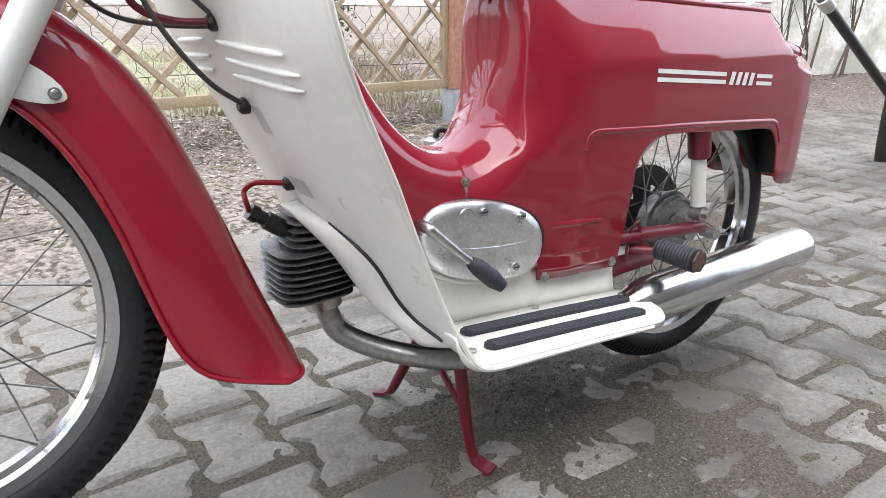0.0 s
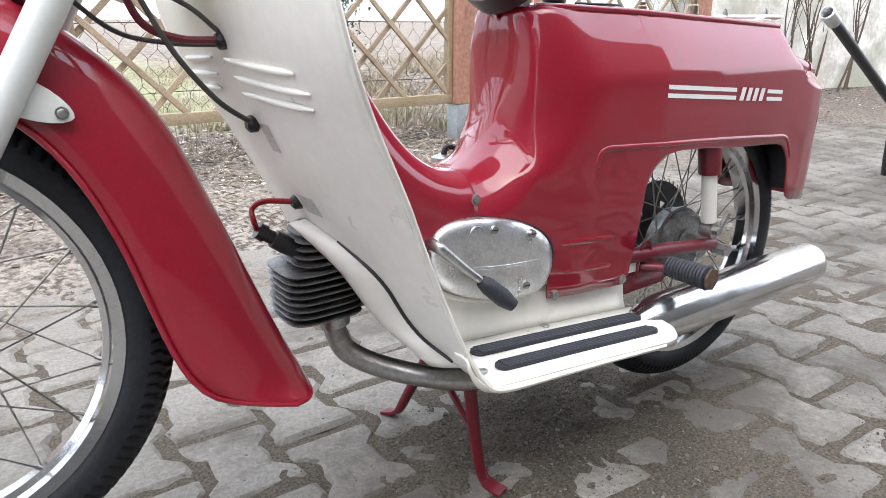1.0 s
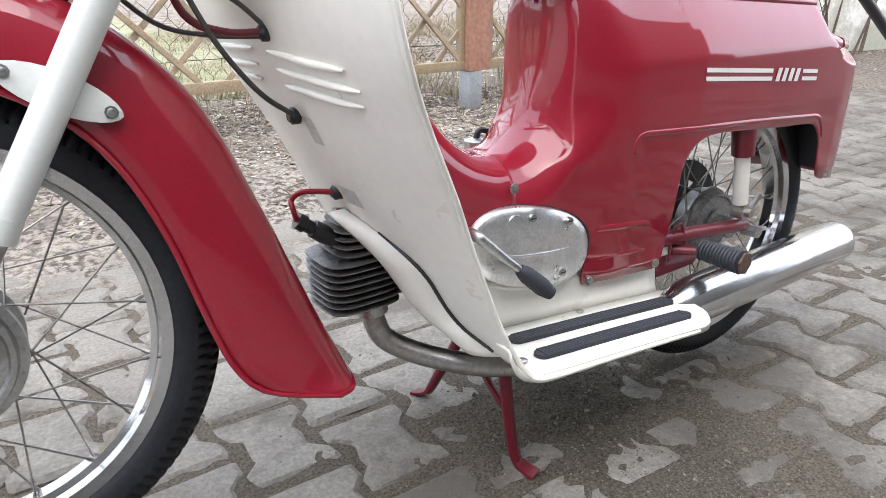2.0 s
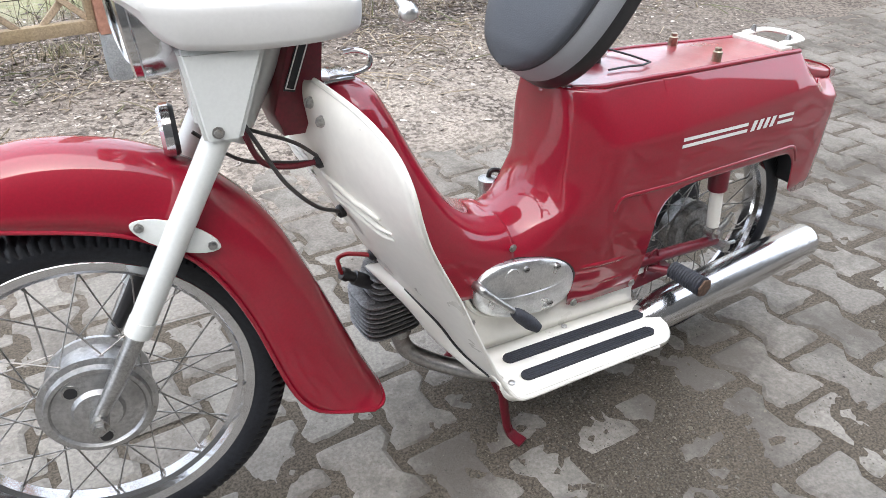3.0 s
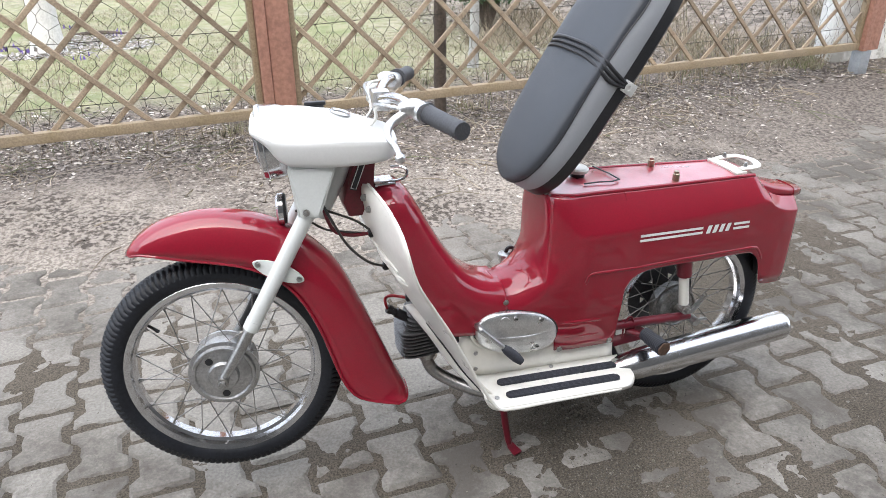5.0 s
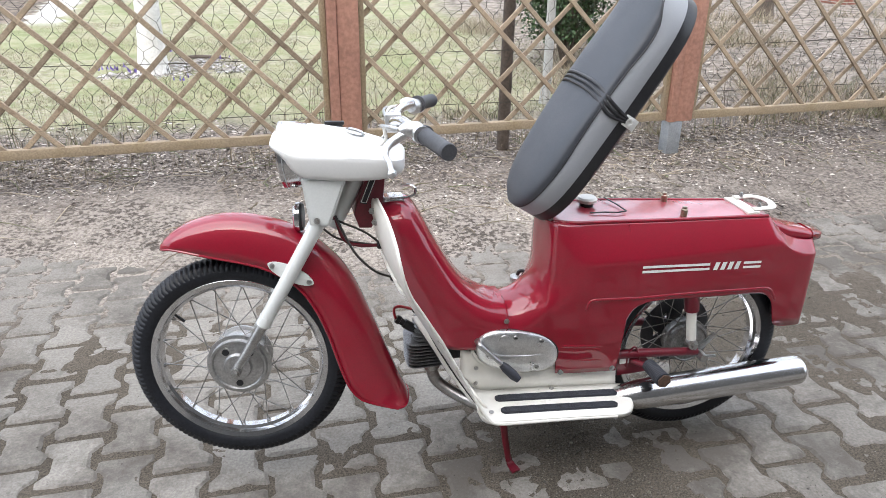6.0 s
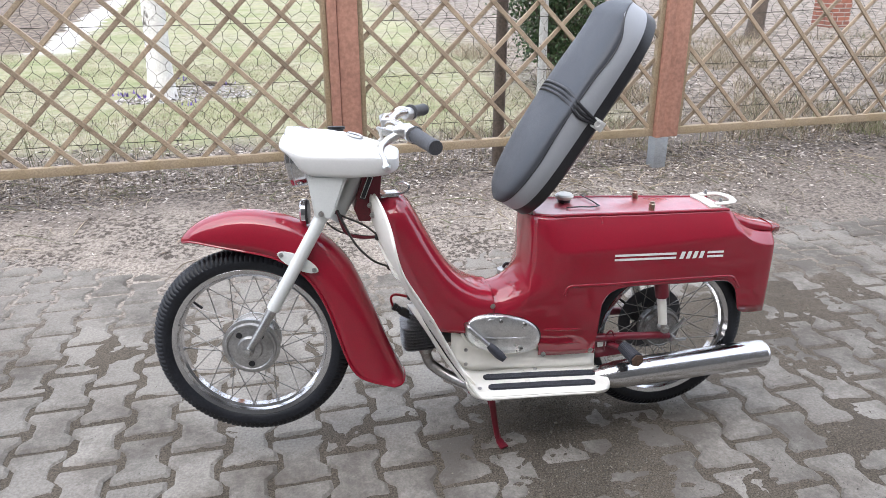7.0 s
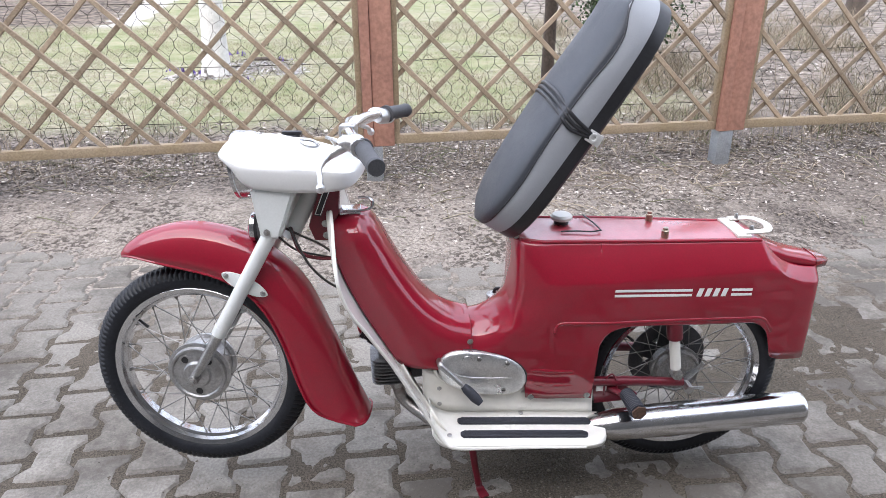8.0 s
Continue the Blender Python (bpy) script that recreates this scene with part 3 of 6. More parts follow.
# ---- the house wall beyond the end of the fence ----
def house_wall():
    ob = thing("house_wall", (5, 3, 0), "stained white plastered wall of a house", "wall", kind="structure")
    n_ = 60
    rows = []
    a, b2 = Vector((4.75, 3.02, 0)), Vector((15, 1.8, 0))
    for i in range(n_ + 1):
        p = a.lerp(b2, i / n_)
        rows.append([(p.x, p.y + 0.010 * noise.noise((p.x * 2, z * 2, 0)), z) for z in np.linspace(-0.1, 3.6, 22)])
    part("plaster", skin(rows), PLASTER, ob, solid=0.25)


house_wall()


def unseen_wall():
    """Plain unseen wall, added on the open side to darken reflections and sky light."""
    ob = thing("yard_wall", (0, -5.0, 0), "plain unseen dark wall added to darken reflections and sky light", "wall", kind="structure")
    part("render_coat", block(-9, 11, -5.4, -5.0, -0.1, 6.8, 0.02), UNSEENWALL, ob)


unseen_wall()


def drawbar():
    """A black tube with a bright socket end leaning over the paving."""
    ob = thing("leaning_tube", (4.1, 0.715, 0), "black steel tube with a bright metal socket end leaning low", "metal tube")
    d = Vector((-0.861, 0.013, 0.508))
    top = Vector((2.965, 0.727, 0.690))
    part("tube", tube([top, top - d * 0.7, top - d * 1.345], 0.021, 18, 2), BLACK, ob)
    part("socket", lathe_along(top - d * 0.035, d, [(0.024, 0.0), (0.027, 0.004), (0.027, 0.055), (0.029, 0.058), (0.029, 0.075), (0.024, 0.078), (0.022, 0.075), (0.022, 0.02)]), ALLOY, ob, "bright cast metal socket")
    part("stay", tube([(3.66, 0.72, 0.005), (3.63, 0.72, 0.10), (3.61, 0.72, 0.30)], [0.03, 0.022, 0.014], 12, 3), BLACK, ob)
    part("foot", block(4.05, 4.17, 0.67, 0.76, 0.0, 0.03, 0.005), BLACK, ob)


def lathe_along(p, d, profile, seg=24):
    b = lathe(profile, seg, "z")
    b.transform(Matrix.Translation(p) @ d.to_track_quat("Z", "Y").to_matrix().to_4x4())
    return b


drawbar()


# ---- garden behind the fence ----
def trunk(name, label, base, r, h, mat, lean=(0, 0), limbs=5, seed=1):
    rng = random.Random(seed)
    ob = thing(name, base, label, "tree")
    b = Vector(base)
    pts = [b + Vector((lean[0] * f + 0.03 * noise.noise((f * 3, seed, 0)), lean[1] * f, h * f - 0.05)) for f in (0, 0.03, 0.1, 0.3, 0.55, 0.8, 1)]
    part("trunk", tube(pts, [r * 1.7, r * 1.3, r * 1.05, r * 0.95, r * 0.8, r * 0.6, r * 0.3], 14, 4), mat, ob)
    for k in range(limbs):
        limb_bm = bmesh.new()
        f = rng.uniform(0.4, 0.95)
        p = b + Vector((lean[0] * f, lean[1] * f, h * f))
        a = rng.uniform(0, 6.28)
        d = Vector((math.cos(a), math.sin(a), rng.uniform(0.5, 1.1))) * rng.uniform(0.6, 1.3)
        tube([p, p + d * 0.5 + Vector((0, 0, 0.1)), p + d], [r * 0.35, r * 0.22, r * 0.06], 7, 4, bm=limb_bm)
        for q in range(4):
            e = p + d * rng.uniform(0.4, 1)
            dd = Vector((rng.uniform(-1, 1), rng.uniform(-1, 1), rng.uniform(0, 1))) * 0.5
            tube([e, e + dd * 0.6, e + dd], [r * 0.08, r * 0.05, r * 0.02], 5, 2, bm=limb_bm)
        part("limb", limb_bm, mat, ob)
    return ob


trunk("birch_tree", "whitewashed birch trunk standing in the lawn", (-1.05, 5.66, 0), 0.105, 5.5, BIRCH, (0.15, 0.1), 7, 3)


def fallen_branch():
    ob = thing("fallen_branch", (-0.7, 6.4, 0.03), "short dark fallen branch lying on the lawn", "branch")
    part("bark", tube([(-0.92, 6.46, 0.035), (-0.75, 6.41, 0.05), (-0.60, 6.40, 0.045), (-0.44, 6.34, 0.04)], [0.016, 0.026, 0.024, 0.012], 9, 4), BARK, ob)


fallen_branch()
trunk("garden_tree", "thin grey bare garden tree", (2.15, 3.9, 0), 0.035, 3.5, CONCRETE, (0.05, 0.1), 5, 5)
trunk("garden_tree", "bare dark fruit tree", (7.5, 9.0, 0), 0.12, 4.5, BARK, (0.2, 0.0), 9, 8)
trunk("garden_tree", "bare dark fruit tree", (-5.5, 10.0, 0), 0.14, 5.0, BARK, (-0.2, 0.0), 9, 9)


def blades(name, label, n_, area, size, mat, seed, lean=0.5, width=0.006, floor=None, cat="grass"):
    rng = random.Random(seed)
    verts, faces = [], []
    while len(faces) < n_:
        x, y = rng.uniform(*area[0]), rng.uniform(*area[1])
        if floor and not floor(x, y, rng):
            continue
        h = rng.uniform(*size)
        a = rng.uniform(0, 6.28)
        l_ = rng.uniform(0, lean) * h
        z = soil_height(x, y) - 0.004
        w = width * rng.uniform(0.6, 1.4)
        o = len(verts)
        b = rng.uniform(0, 6.28)
        verts += [(x - w * math.cos(b), y - w * math.sin(b), z), (x + w * math.cos(b), y + w * math.sin(b), z), (x + l_ * math.cos(a), y + l_ * math.sin(a), z + h)]
        faces.append((o, o + 1, o + 2))
    me = bpy.data.meshes.new(name)
    me.from_pydata(verts, [], faces)
    me.materials.append(mat)
    return tagged(new(name, me), label, cat, kind="stuff")


def behind(x, y, rng):
    return y > 3.45 + 0.25 * rng.random() and rng.random() > (x - 2.4) / 1.6 and noise.noise((x * 0.9, y * 0.9, 6.0)) > 0.12 - 0.4 * rng.random()


blades("lawn_grass", "thin yellow-green winter lawn behind the fence", 60000, ((-5, 7), (3.3, 9.5)), (0.008, 0.030), GRASS, 5, 1.5, 0.004, behind)
blades("dry_stems", "dry brown weed stems along the fence", 1500, ((-5, 5.2), (2.35, 3.5)), (0.03, 0.13), STRAW, 6, 0.8, 0.0018, lambda x, y, r: abs(y - (2.42 + 0.059 * (x - 0.41) + 0.32)) < 0.28 * r.random(), "weeds")
blades("dry_brush", "tangled dry brush and weeds in the garden", 16000, ((2.4, 10), (2.95, 9.0)), (0.04, 0.28), STRAW, 7, 1.8, 0.0032, lambda x, y, r: noise.noise((x * 0.8, y * 0.8, 16.0)) > 0.1, "brush")
blades("dead_stalks", "tall thin dead weed stalks standing behind the fence", 700, ((-4, 5), (2.7, 3.6)), (0.15, 0.62), STRAW, 19, 0.35, 0.0022, lambda x, y, r: noise.noise((x * 1.3, y * 1.3, 61.0)) > -0.1, "weeds")
blades("green_tufts", "green weed tufts at the foot of the fence", 1500, ((-5, 5), (2.75, 3.7)), (0.03, 0.085), GRASS, 9, 0.9, 0.005, lambda x, y, r: noise.noise((x * 2.1, y * 2.1, 26.0)) > 0.42, "weeds")


def flat_bits(name, label, n_, area, size, mat, seed, keep, cat, lift=0.0):
    """Curled chips lying on the soil."""
    rng = random.Random(seed)
    verts, faces = [], []
    count = 0
    while count < n_:
        x, y = rng.uniform(*area[0]), rng.uniform(*area[1])
        if not keep(x, y, rng):
            continue
        count += 1
        L, W = rng.uniform(*size), rng.uniform(*size) * 0.55
        m = Matrix.Translation((x, y, max(soil_height(x, y), -0.001 if lift else -1) + 0.001 + lift)) @ Euler((rng.uniform(-0.22, 0.22), rng.uniform(-0.22, 0.22), rng.uniform(0, 6.28))).to_matrix().to_4x4()
        o = len(verts)
        c = rng.uniform(0.0, 0.14) * L
        for p in ((-L / 2, 0, 0), (-L * 0.15, -W / 2, c), (L * 0.25, -W * 0.4, c), (L / 2, 0, 0.1 * L), (L * 0.2, W / 2, c), (-L * 0.2, W * 0.4, c), (0, 0, 0.0)):
            verts.append(m @ Vector(p))
        for k in range(6):
            faces.append((o + 6, o + k, o + (k + 1) % 6))
    me = bpy.data.meshes.new(name)
    me.from_pydata(verts, [], faces)
    me.materials.append(mat)
    return tagged(new(name, me), label, cat, kind="stuff")


def on_soil(x, y, rng):
    d = y - edge_of_paving(x)
    return d > -0.12 and y < 3.2 + 0.06 * x and rng.random() < 0.12 + 0.88 * min(1, max(0, (d - 0.2) / 0.7)) and noise.noise((x * 1.3, y * 1.3, 41.0)) > -0.45 + 0.5 * rng.random()


flat_bits("leaf_litter", "dry leaf litter and bark chips on the soil strip", 26000, ((-3.2, 7.5), (0.9, 3.4)), (0.008, 0.036), LEAFLITTER, 11, on_soil, "leaf litter")
flat_bits("fine_litter", "fine pale chips and crumbs strewn on the soil", 34000, ((-2.6, 5.0), (0.85, 3.0)), (0.004, 0.015), LEAFLITTER, 12, on_soil, "leaf litter")


def twigs():
    rng = random.Random(31)
    bm = bmesh.new()
    for _ in range(2600):
        x, y = rng.uniform(-2.6, 5.5), rng.uniform(1.2, 2.95)
        if not on_soil(x, y, rng):
            continue
        L, a = 0.03 + 0.29 * rng.random() ** 2.5, rng.uniform(0, 6.28)
        z = soil_height(x, y) + 0.006
        d = Vector((math.cos(a), math.sin(a), 0)) * L
        p = Vector((x, y, z))
        tube([p, p + d * 0.5 + Vector((rng.uniform(-1, 1) * 0.03, rng.uniform(-1, 1) * 0.03, rng.uniform(0, 0.03))), p + d], [0.0028, 0.0022, 0.001], 4, 2, bm=bm, caps=False)
    me = bpy.data.meshes.new("twigs")
    bm.to_mesh(me)
    bm.free()
    me.materials.append(STRAW)
    tagged(new("twigs", me), "thin dry twigs scattered over the soil", "twigs", kind="stuff")


twigs()
flat_bits("garden_litter", "brown dead leaves lying thick behind the fence", 15000, ((-3.5, 8.0), (2.5, 7.5)), (0.014, 0.055), LEAFLITTER, 14, lambda x, y, r: y > 2.5 and (y < 3.55 + 0.35 * r.random() if x < 2.4 else r.random() < 0.75) and noise.noise((x * 2.3, y * 2.3, 71.0)) > -0.35 + 0.4 * r.random(), "leaf litter")
flat_bits("pale_debris", "pale grey debris and dead leaves round the birch", 1600, ((-1.5, 0.1), (5.35, 6.5)), (0.02, 0.065), PALEDEBRIS, 15, lambda x, y, r: min(math.hypot((x + 0.72) / 0.42, (y - 6.05) / 0.45), math.hypot((x + 0.36) / 0.20, (y - 5.75) / 0.22), math.hypot((x + 1.15) / 0.45, (y - 5.55) / 0.18)) < 0.5 + 0.7 * r.random(), "debris")


def crumbs(name, label, n_, spots, sizes, mat, seed, bare=False):
    """Small angular grains lying on the soil and the stones."""
    rng = random.Random(seed)
    verts, faces = [], []
    for _ in range(n_):
        cx, cy, rx, ry = rng.choice(spots)
        x, y = rng.gauss(cx, rx * 0.6), rng.gauss(cy, ry * 0.6)
        if bare and soil_height(x, y) < 0.0008:
            continue
        r = rng.uniform(*sizes[0]) if rng.random() < 0.97 else rng.uniform(*sizes[1])
        z = max(soil_height(x, y), -0.001) + r * 0.3
        o = len(verts)
        q = [rng.uniform(0.5, 1.4) for _ in range(6)]
        verts += [(x + r * q[0], y, z), (x, y + r * q[1], z), (x - r * q[2], y, z), (x, y - r * q[3], z), (x, y, z + r * q[4] * 0.7), (x, y, z - r)]
        for a, b in ((0, 1), (1, 2), (2, 3), (3, 0)):
            faces += [(o + a, o + b, o + 4), (o + b, o + a, o + 5)]
    me = bpy.data.meshes.new(name)
    me.from_pydata(verts, [], faces)
    me.materials.append(mat)
    tagged(new(name, me), label, "grit", kind="stuff")


HEAPS = [(0.90, -0.28, 0.30, 0.20), (0.82, 0.0, 0.26, 0.22), (1.02, 0.10, 0.34, 0.2), (1.55, 0.30, 0.32, 0.2), (1.85, 0.5, 0.4, 0.25)]
crumbs("grit", "loose sand grains and small pebbles on the paving", 10000, HEAPS + [(0.4, 0.2, 1.1, 0.9), (1.7, -0.3, 0.5, 0.4), (1.0, -0.45, 0.5, 0.25)], ((0.0009, 0.0022), (0.0026, 0.004)), GRIT, 17)
crumbs("soil_clods", "dark crumbly clods on the trodden sand", 9000, HEAPS, ((0.0012, 0.0030), (0.0035, 0.006)), CLOD, 18, True)


def evergreen():
    rng = random.Random(44)
    ob = thing("ivy_bush", (2.85, 5.3, 0), "dark green ivy-clad bush behind the fence", "bush")
    tips = []
    for k in range(22):
        a = rng.uniform(0, 6.28)
        p = Vector((2.85, 5.3, 0))
        q = p + Vector((math.cos(a) * rng.uniform(0.1, 0.62), math.sin(a) * rng.uniform(0.1, 0.55), rng.uniform(0.9, 2.3)))
        part("stem", tube([p, p.lerp(q, 0.5) + Vector((0.05, 0, 0.1)), q], [0.02, 0.013, 0.004], 6, 3), BARK, ob)
        tips += [p.lerp(q, f) for f in (0.3, 0.45, 0.6, 0.7, 0.8, 0.9, 1.0)]
    verts, faces = [], []
    for _ in range(16000):
        c = rng.choice(tips)
        p = c + Vector((rng.gauss(0, 0.13), rng.gauss(0, 0.13), rng.gauss(0, 0.14)))
        if p.z < 0.3:
            continue
        L = rng.uniform(0.025, 0.05)
        m = Matrix.Translation(p) @ Euler((rng.uniform(-1.2, 1.2), rng.uniform(-1.2, 1.2), rng.uniform(0, 6.28))).to_matrix().to_4x4()
        o = len(verts)
        verts += [m @ Vector(v) for v in ((0, 0, 0), (L * 0.5, -L * 0.35, 0.1 * L), (L, 0, 0), (L * 0.5, L * 0.35, 0.1 * L))]
        faces.append((o, o + 1, o + 2, o + 3))
    me = bpy.data.meshes.new("foliage")
    me.from_pydata(verts, [], faces)
    me.materials.append(EVERGREEN)
    lv = new("foliage", me)
    attach(lv, ob)
    ob2 = thing("brick_pillar", (10.4, 10.9, 0), "weathered red brick pillar in the garden", "pillar")
    part("shaft", block(10.2, 10.64, 10.7, 11.2, 0, 1.5, 0.02), BRICK, ob2)
    part("cap", block(10.15, 10.69, 10.65, 11.25, 1.5, 1.58, 0.02), CONCRETE, ob2)


evergreen()
blades("crocuses", "small purple crocus flowers by the birch", 42, ((-1.8, 0.0), (5.2, 7.0)), (0.03, 0.055), CROCUS, 13, 0.8, 0.014, lambda x, y, r: min(math.hypot(x + a_, y - b_) for a_, b_ in ((1.0, 6.8), (0.5, 6.35), (1.45, 5.9), (1.2, 5.75), (0.7, 5.3))) < 0.13, "flowers")


def wall_twigs():
    """Bare shrub stems at the foot of the house wall."""
    ob = thing("bare_shrub", (6.3, 2.7, 0.03), "bare leafless shrub at the foot of the wall", "shrub")
    rng = random.Random(5)
    for k in range(11):
        bm = bmesh.new()
        p = Vector((6.0 + rng.uniform(-0.4, 0.9), 2.62 + rng.uniform(-0.12, 0.1), 0.0))
        d = Vector((rng.uniform(-0.35, 0.35), rng.uniform(-0.1, 0.05), rng.uniform(0.7, 1.5)))
        q = p + d
        tube([p, p + d * 0.4 + Vector((0.06, 0, 0)), p + d * 0.7, q], [0.012, 0.009, 0.006, 0.002], 6, 4, bm=bm)
        for j in range(3):
            e = p.lerp(q, rng.uniform(0.4, 0.9))
            dd = Vector((rng.uniform(-0.3, 0.3), 0, rng.uniform(0.1, 0.4)))
            tube([e, e + dd], [0.004, 0.0015], 5, 2, bm=bm)
        part("stem", bm, BARK, ob)


wall_twigs()


# ---- paving: bone-shaped concrete stones in columns ----
PAVE_ANGLE, PX, PY = radians(1.5), 0.1465, 0.2135
PAVE_U, PAVE_V, PAVE_BOW = -0.6977, -0.0325, 0.009


def paver_outline(shrink=0.0):
    w1, w2, h = 0.0780 - shrink, 0.0515 - shrink, 0.0997 - shrink
    right = [(w1 - 0.006, -h), (w1, -h + 0.006), (w1, -0.058), (w2, -0.030), (w2, 0.030), (w1, 0.058), (w1, h - 0.006), (w1 - 0.006, h)]
    return right + [(-x, y) for x, y in reversed(right)]


def paver_mesh(rng):
    bm = bmesh.new()
    jig = [(rng.uniform(-1, 1) * 0.002, rng.uniform(-1, 1) * 0.002) for _ in range(16)]
    top = [bm.verts.new((x + a, y + b, 0.0)) for (x, y), (a, b) in zip(paver_outline(0.011), jig)]
    mid = [bm.verts.new((x + a, y + b, -0.0075)) for (x, y), (a, b) in zip(paver_outline(0.0), jig)]
    low = [bm.verts.new((x, y, -0.03)) for x, y in paver_outline(0.0)]
    bm.faces.new(top)
    for A, B in ((mid, top), (low, mid)):
        for i in range(16):
            bm.faces.new((A[i], A[(i + 1) % 16], B[(i + 1) % 16], B[i]))
    return bm


def paver_places():
    """Centre, lift and turn of each stone; the columns bow slightly, as laid by eye."""
    rng = random.Random(4)
    ca, sa = math.cos(PAVE_ANGLE), math.sin(PAVE_ANGLE)
    for c in range(-42, 84):
        for r in range(-25, 30):
            u = PAVE_U + (c + 0.5) * PX
            w = max(-2.0, min(3.0, u)) - 0.6
            v = PAVE_V + (r + (1.0 if c % 2 else 0.5)) * PY - PAVE_BOW * w * w
            x, y = u * ca - v * sa, u * sa + v * ca
            if -6.5 < x < 11 and -4.9 < y < edge_of_paving(x) + 0.35:
                yield x, y, rng.uniform(-0.002, 0.002), PAVE_ANGLE - 2 * PAVE_BOW * w


# ---- the moped ----
moped = thing("moped", (0.67, 0, 0), "red and cream vintage moped on its stand with tipped-up seat", "moped")
RAKE = Vector((0.482, 0, 0.876)).normalized()
PIVOT = Vector((-0.126, 0, 0))
STEER = Matrix.Translation(PIVOT) @ Matrix.Rotation(radians(-10.2), 4, RAKE) @ Matrix.Translation(-PIVOT)
FRONT_HUB, REAR_HUB = Vector((0.0095, 0, 0.3668)), Vector((1.204, 0, 0.279))


def mirror_y(rows):
    return [[(p[0], -p[1], p[2]) for p in row] for row in rows]


# wheels
def tyre_mesh(R, tread):
    """Tyre with a cut tread; axle along y."""
    seg, rows = 720, []
    prof = []
    for i in range(29):
        a = -math.pi * 0.80 + 2 * math.pi * 0.80 * i / 28
        prof.append((math.cos(a), math.sin(a)))
    shift = (0, 1, 2, 3, 2, 1, 0, 1, 2, 2)
    for s in range(seg):
        th = 2 * math.pi * s / seg
        row = []
        for i, (c, sn) in enumerate(prof):
            r, y = R - 0.032 + 0.032 * c, 0.0325 * sn
            d_ = abs(i - 14)
            if tread and c > 0.30:
                k = (s + shift[min(d_, 9)]) % 6
                if k < 2 or d_ == 3 and k < 4:
                    r -= 0.0036 * max(0.5, c)
                    y -= 0.0022 * sn
            elif tread and -0.55 < c < -0.45:
                y *= 1.02
            row.append((r * math.cos(th), y, r * math.sin(th)))
        rows.append(row)
    return skin(rows, True, False)


RIM_PROFILE = [(0.210, -0.027), (0.2125, -0.0248), (0.2118, -0.0225), (0.2075, -0.0218), (0.2040, -0.0190), (0.2022, -0.0130), (0.1985, -0.0108), (0.1930, -0.0100), (0.1900, -0.0065), (0.1900, 0.0065), (0.1930, 0.0100), (0.1985, 0.0108), (0.2022, 0.0130), (0.2040, 0.0190), (0.2075, 0.0218), (0.2118, 0.0225), (0.2125, 0.0248), (0.210, 0.027), (0.198, 0.0235), (0.1945, 0.014), (0.188, 0.010), (0.188, -0.010), (0.1945, -0.014), (0.198, -0.0235)]


def wheel(name, m, R, front):
    if front:
        prof = [(0.012, -0.058), (0.03, -0.056), (0.034, -0.049), (0.058, -0.046), (0.061, -0.050), (0.066, -0.050), (0.068, -0.040), (0.076, -0.038), (0.076, -0.030), (0.066, -0.028), (0.062, 0.02), (0.070, 0.024), (0.070, 0.030), (0.03, 0.036), (0.012, 0.05)]
    else:
        prof = [(0.011, -0.050), (0.018, -0.048), (0.020, -0.018), (0.030, -0.017), (0.032, -0.014), (0.058, -0.011), (0.061, -0.014), (0.065, -0.013), (0.068, -0.006), (0.069, 0.004), (0.075, 0.006), (0.075, 0.012), (0.070, 0.014), (0.069, 0.034), (0.03, 0.038), (0.012, 0.05)]
        prof = [(r_ * 0.87 if r_ > 0.03 else r_, y_) for r_, y_ in prof]
    hub = part(name, disc_stack(prof, 48), HUBMETAL if front else DRUM, moped, "spoked wheel with a cast drum hub", basis=m)
    part("tyre", tyre_mesh(R, True), TYRE, hub, "black tyre with blocky tread")
    part("rim", lathe(RIM_PROFILE, 72, close=True), CHROME, hub, "bright chromed steel rim")
    spoke_meshes = []
    for side in (-1, 1):
        for lead in (-1, 1):
            a0, a1 = 0.0, lead * 1.0
            r0 = 0.072 if front else 0.0635
            p = Vector((r0 * math.cos(a0), (side * (0.034 if side < 0 else 0.027)) if front else (0.009 if side < 0 else 0.031), r0 * math.sin(a0)))
            q = Vector((0.1925 * math.cos(a1 * 0.62), side * 0.005, 0.1925 * math.sin(a1 * 0.62)))
            b = tube([p, q], 0.00125, 6, 1)
            d = (p - q).normalized()
            tube([q, q + d * 0.012], 0.0024, 6, 1, bm=b)
            spoke_meshes.append(mesh_of("spoke", b, SPOKE))
    for i in range(36):
        piece("spoke", spoke_meshes[i % 4], hub, Matrix.Rotation(2 * math.pi * (i // 4) / 9 + (i % 4) * 0.17, 4, "Y"))
    a = radians(218)
    part("valve", tube([(0.19 * math.cos(a), 0, -0.19 * math.sin(a)), (0.16 * math.cos(a), -0.004, -0.16 * math.sin(a))], [0.003, 0.0042], 8, 1), BLACK, hub)
    if front:
        for ang in (48, 126, 270):
            c, s_ = 0.045 * math.cos(radians(ang)), 0.045 * math.sin(radians(ang))
            part("hub_plug", tube([(c, -0.044, s_), (c, -0.0490, s_)], 0.0112, 16, 1), STEEL, hub)
            part("hub_hole", tube([(c, -0.0488, s_), (c, -0.0497, s_)], 0.0084, 16, 1), BLACK, hub)
        for i in range(18):
            t_ = 2 * math.pi * i / 18
            part("rivet", tube([(0.0712 * math.cos(t_), -0.038, 0.0712 * math.sin(t_)), (0.0712 * math.cos(t_), -0.0395, 0.0712 * math.sin(t_))], 0.0028, 6, 1), STEEL, hub, weld=False)
    return hub


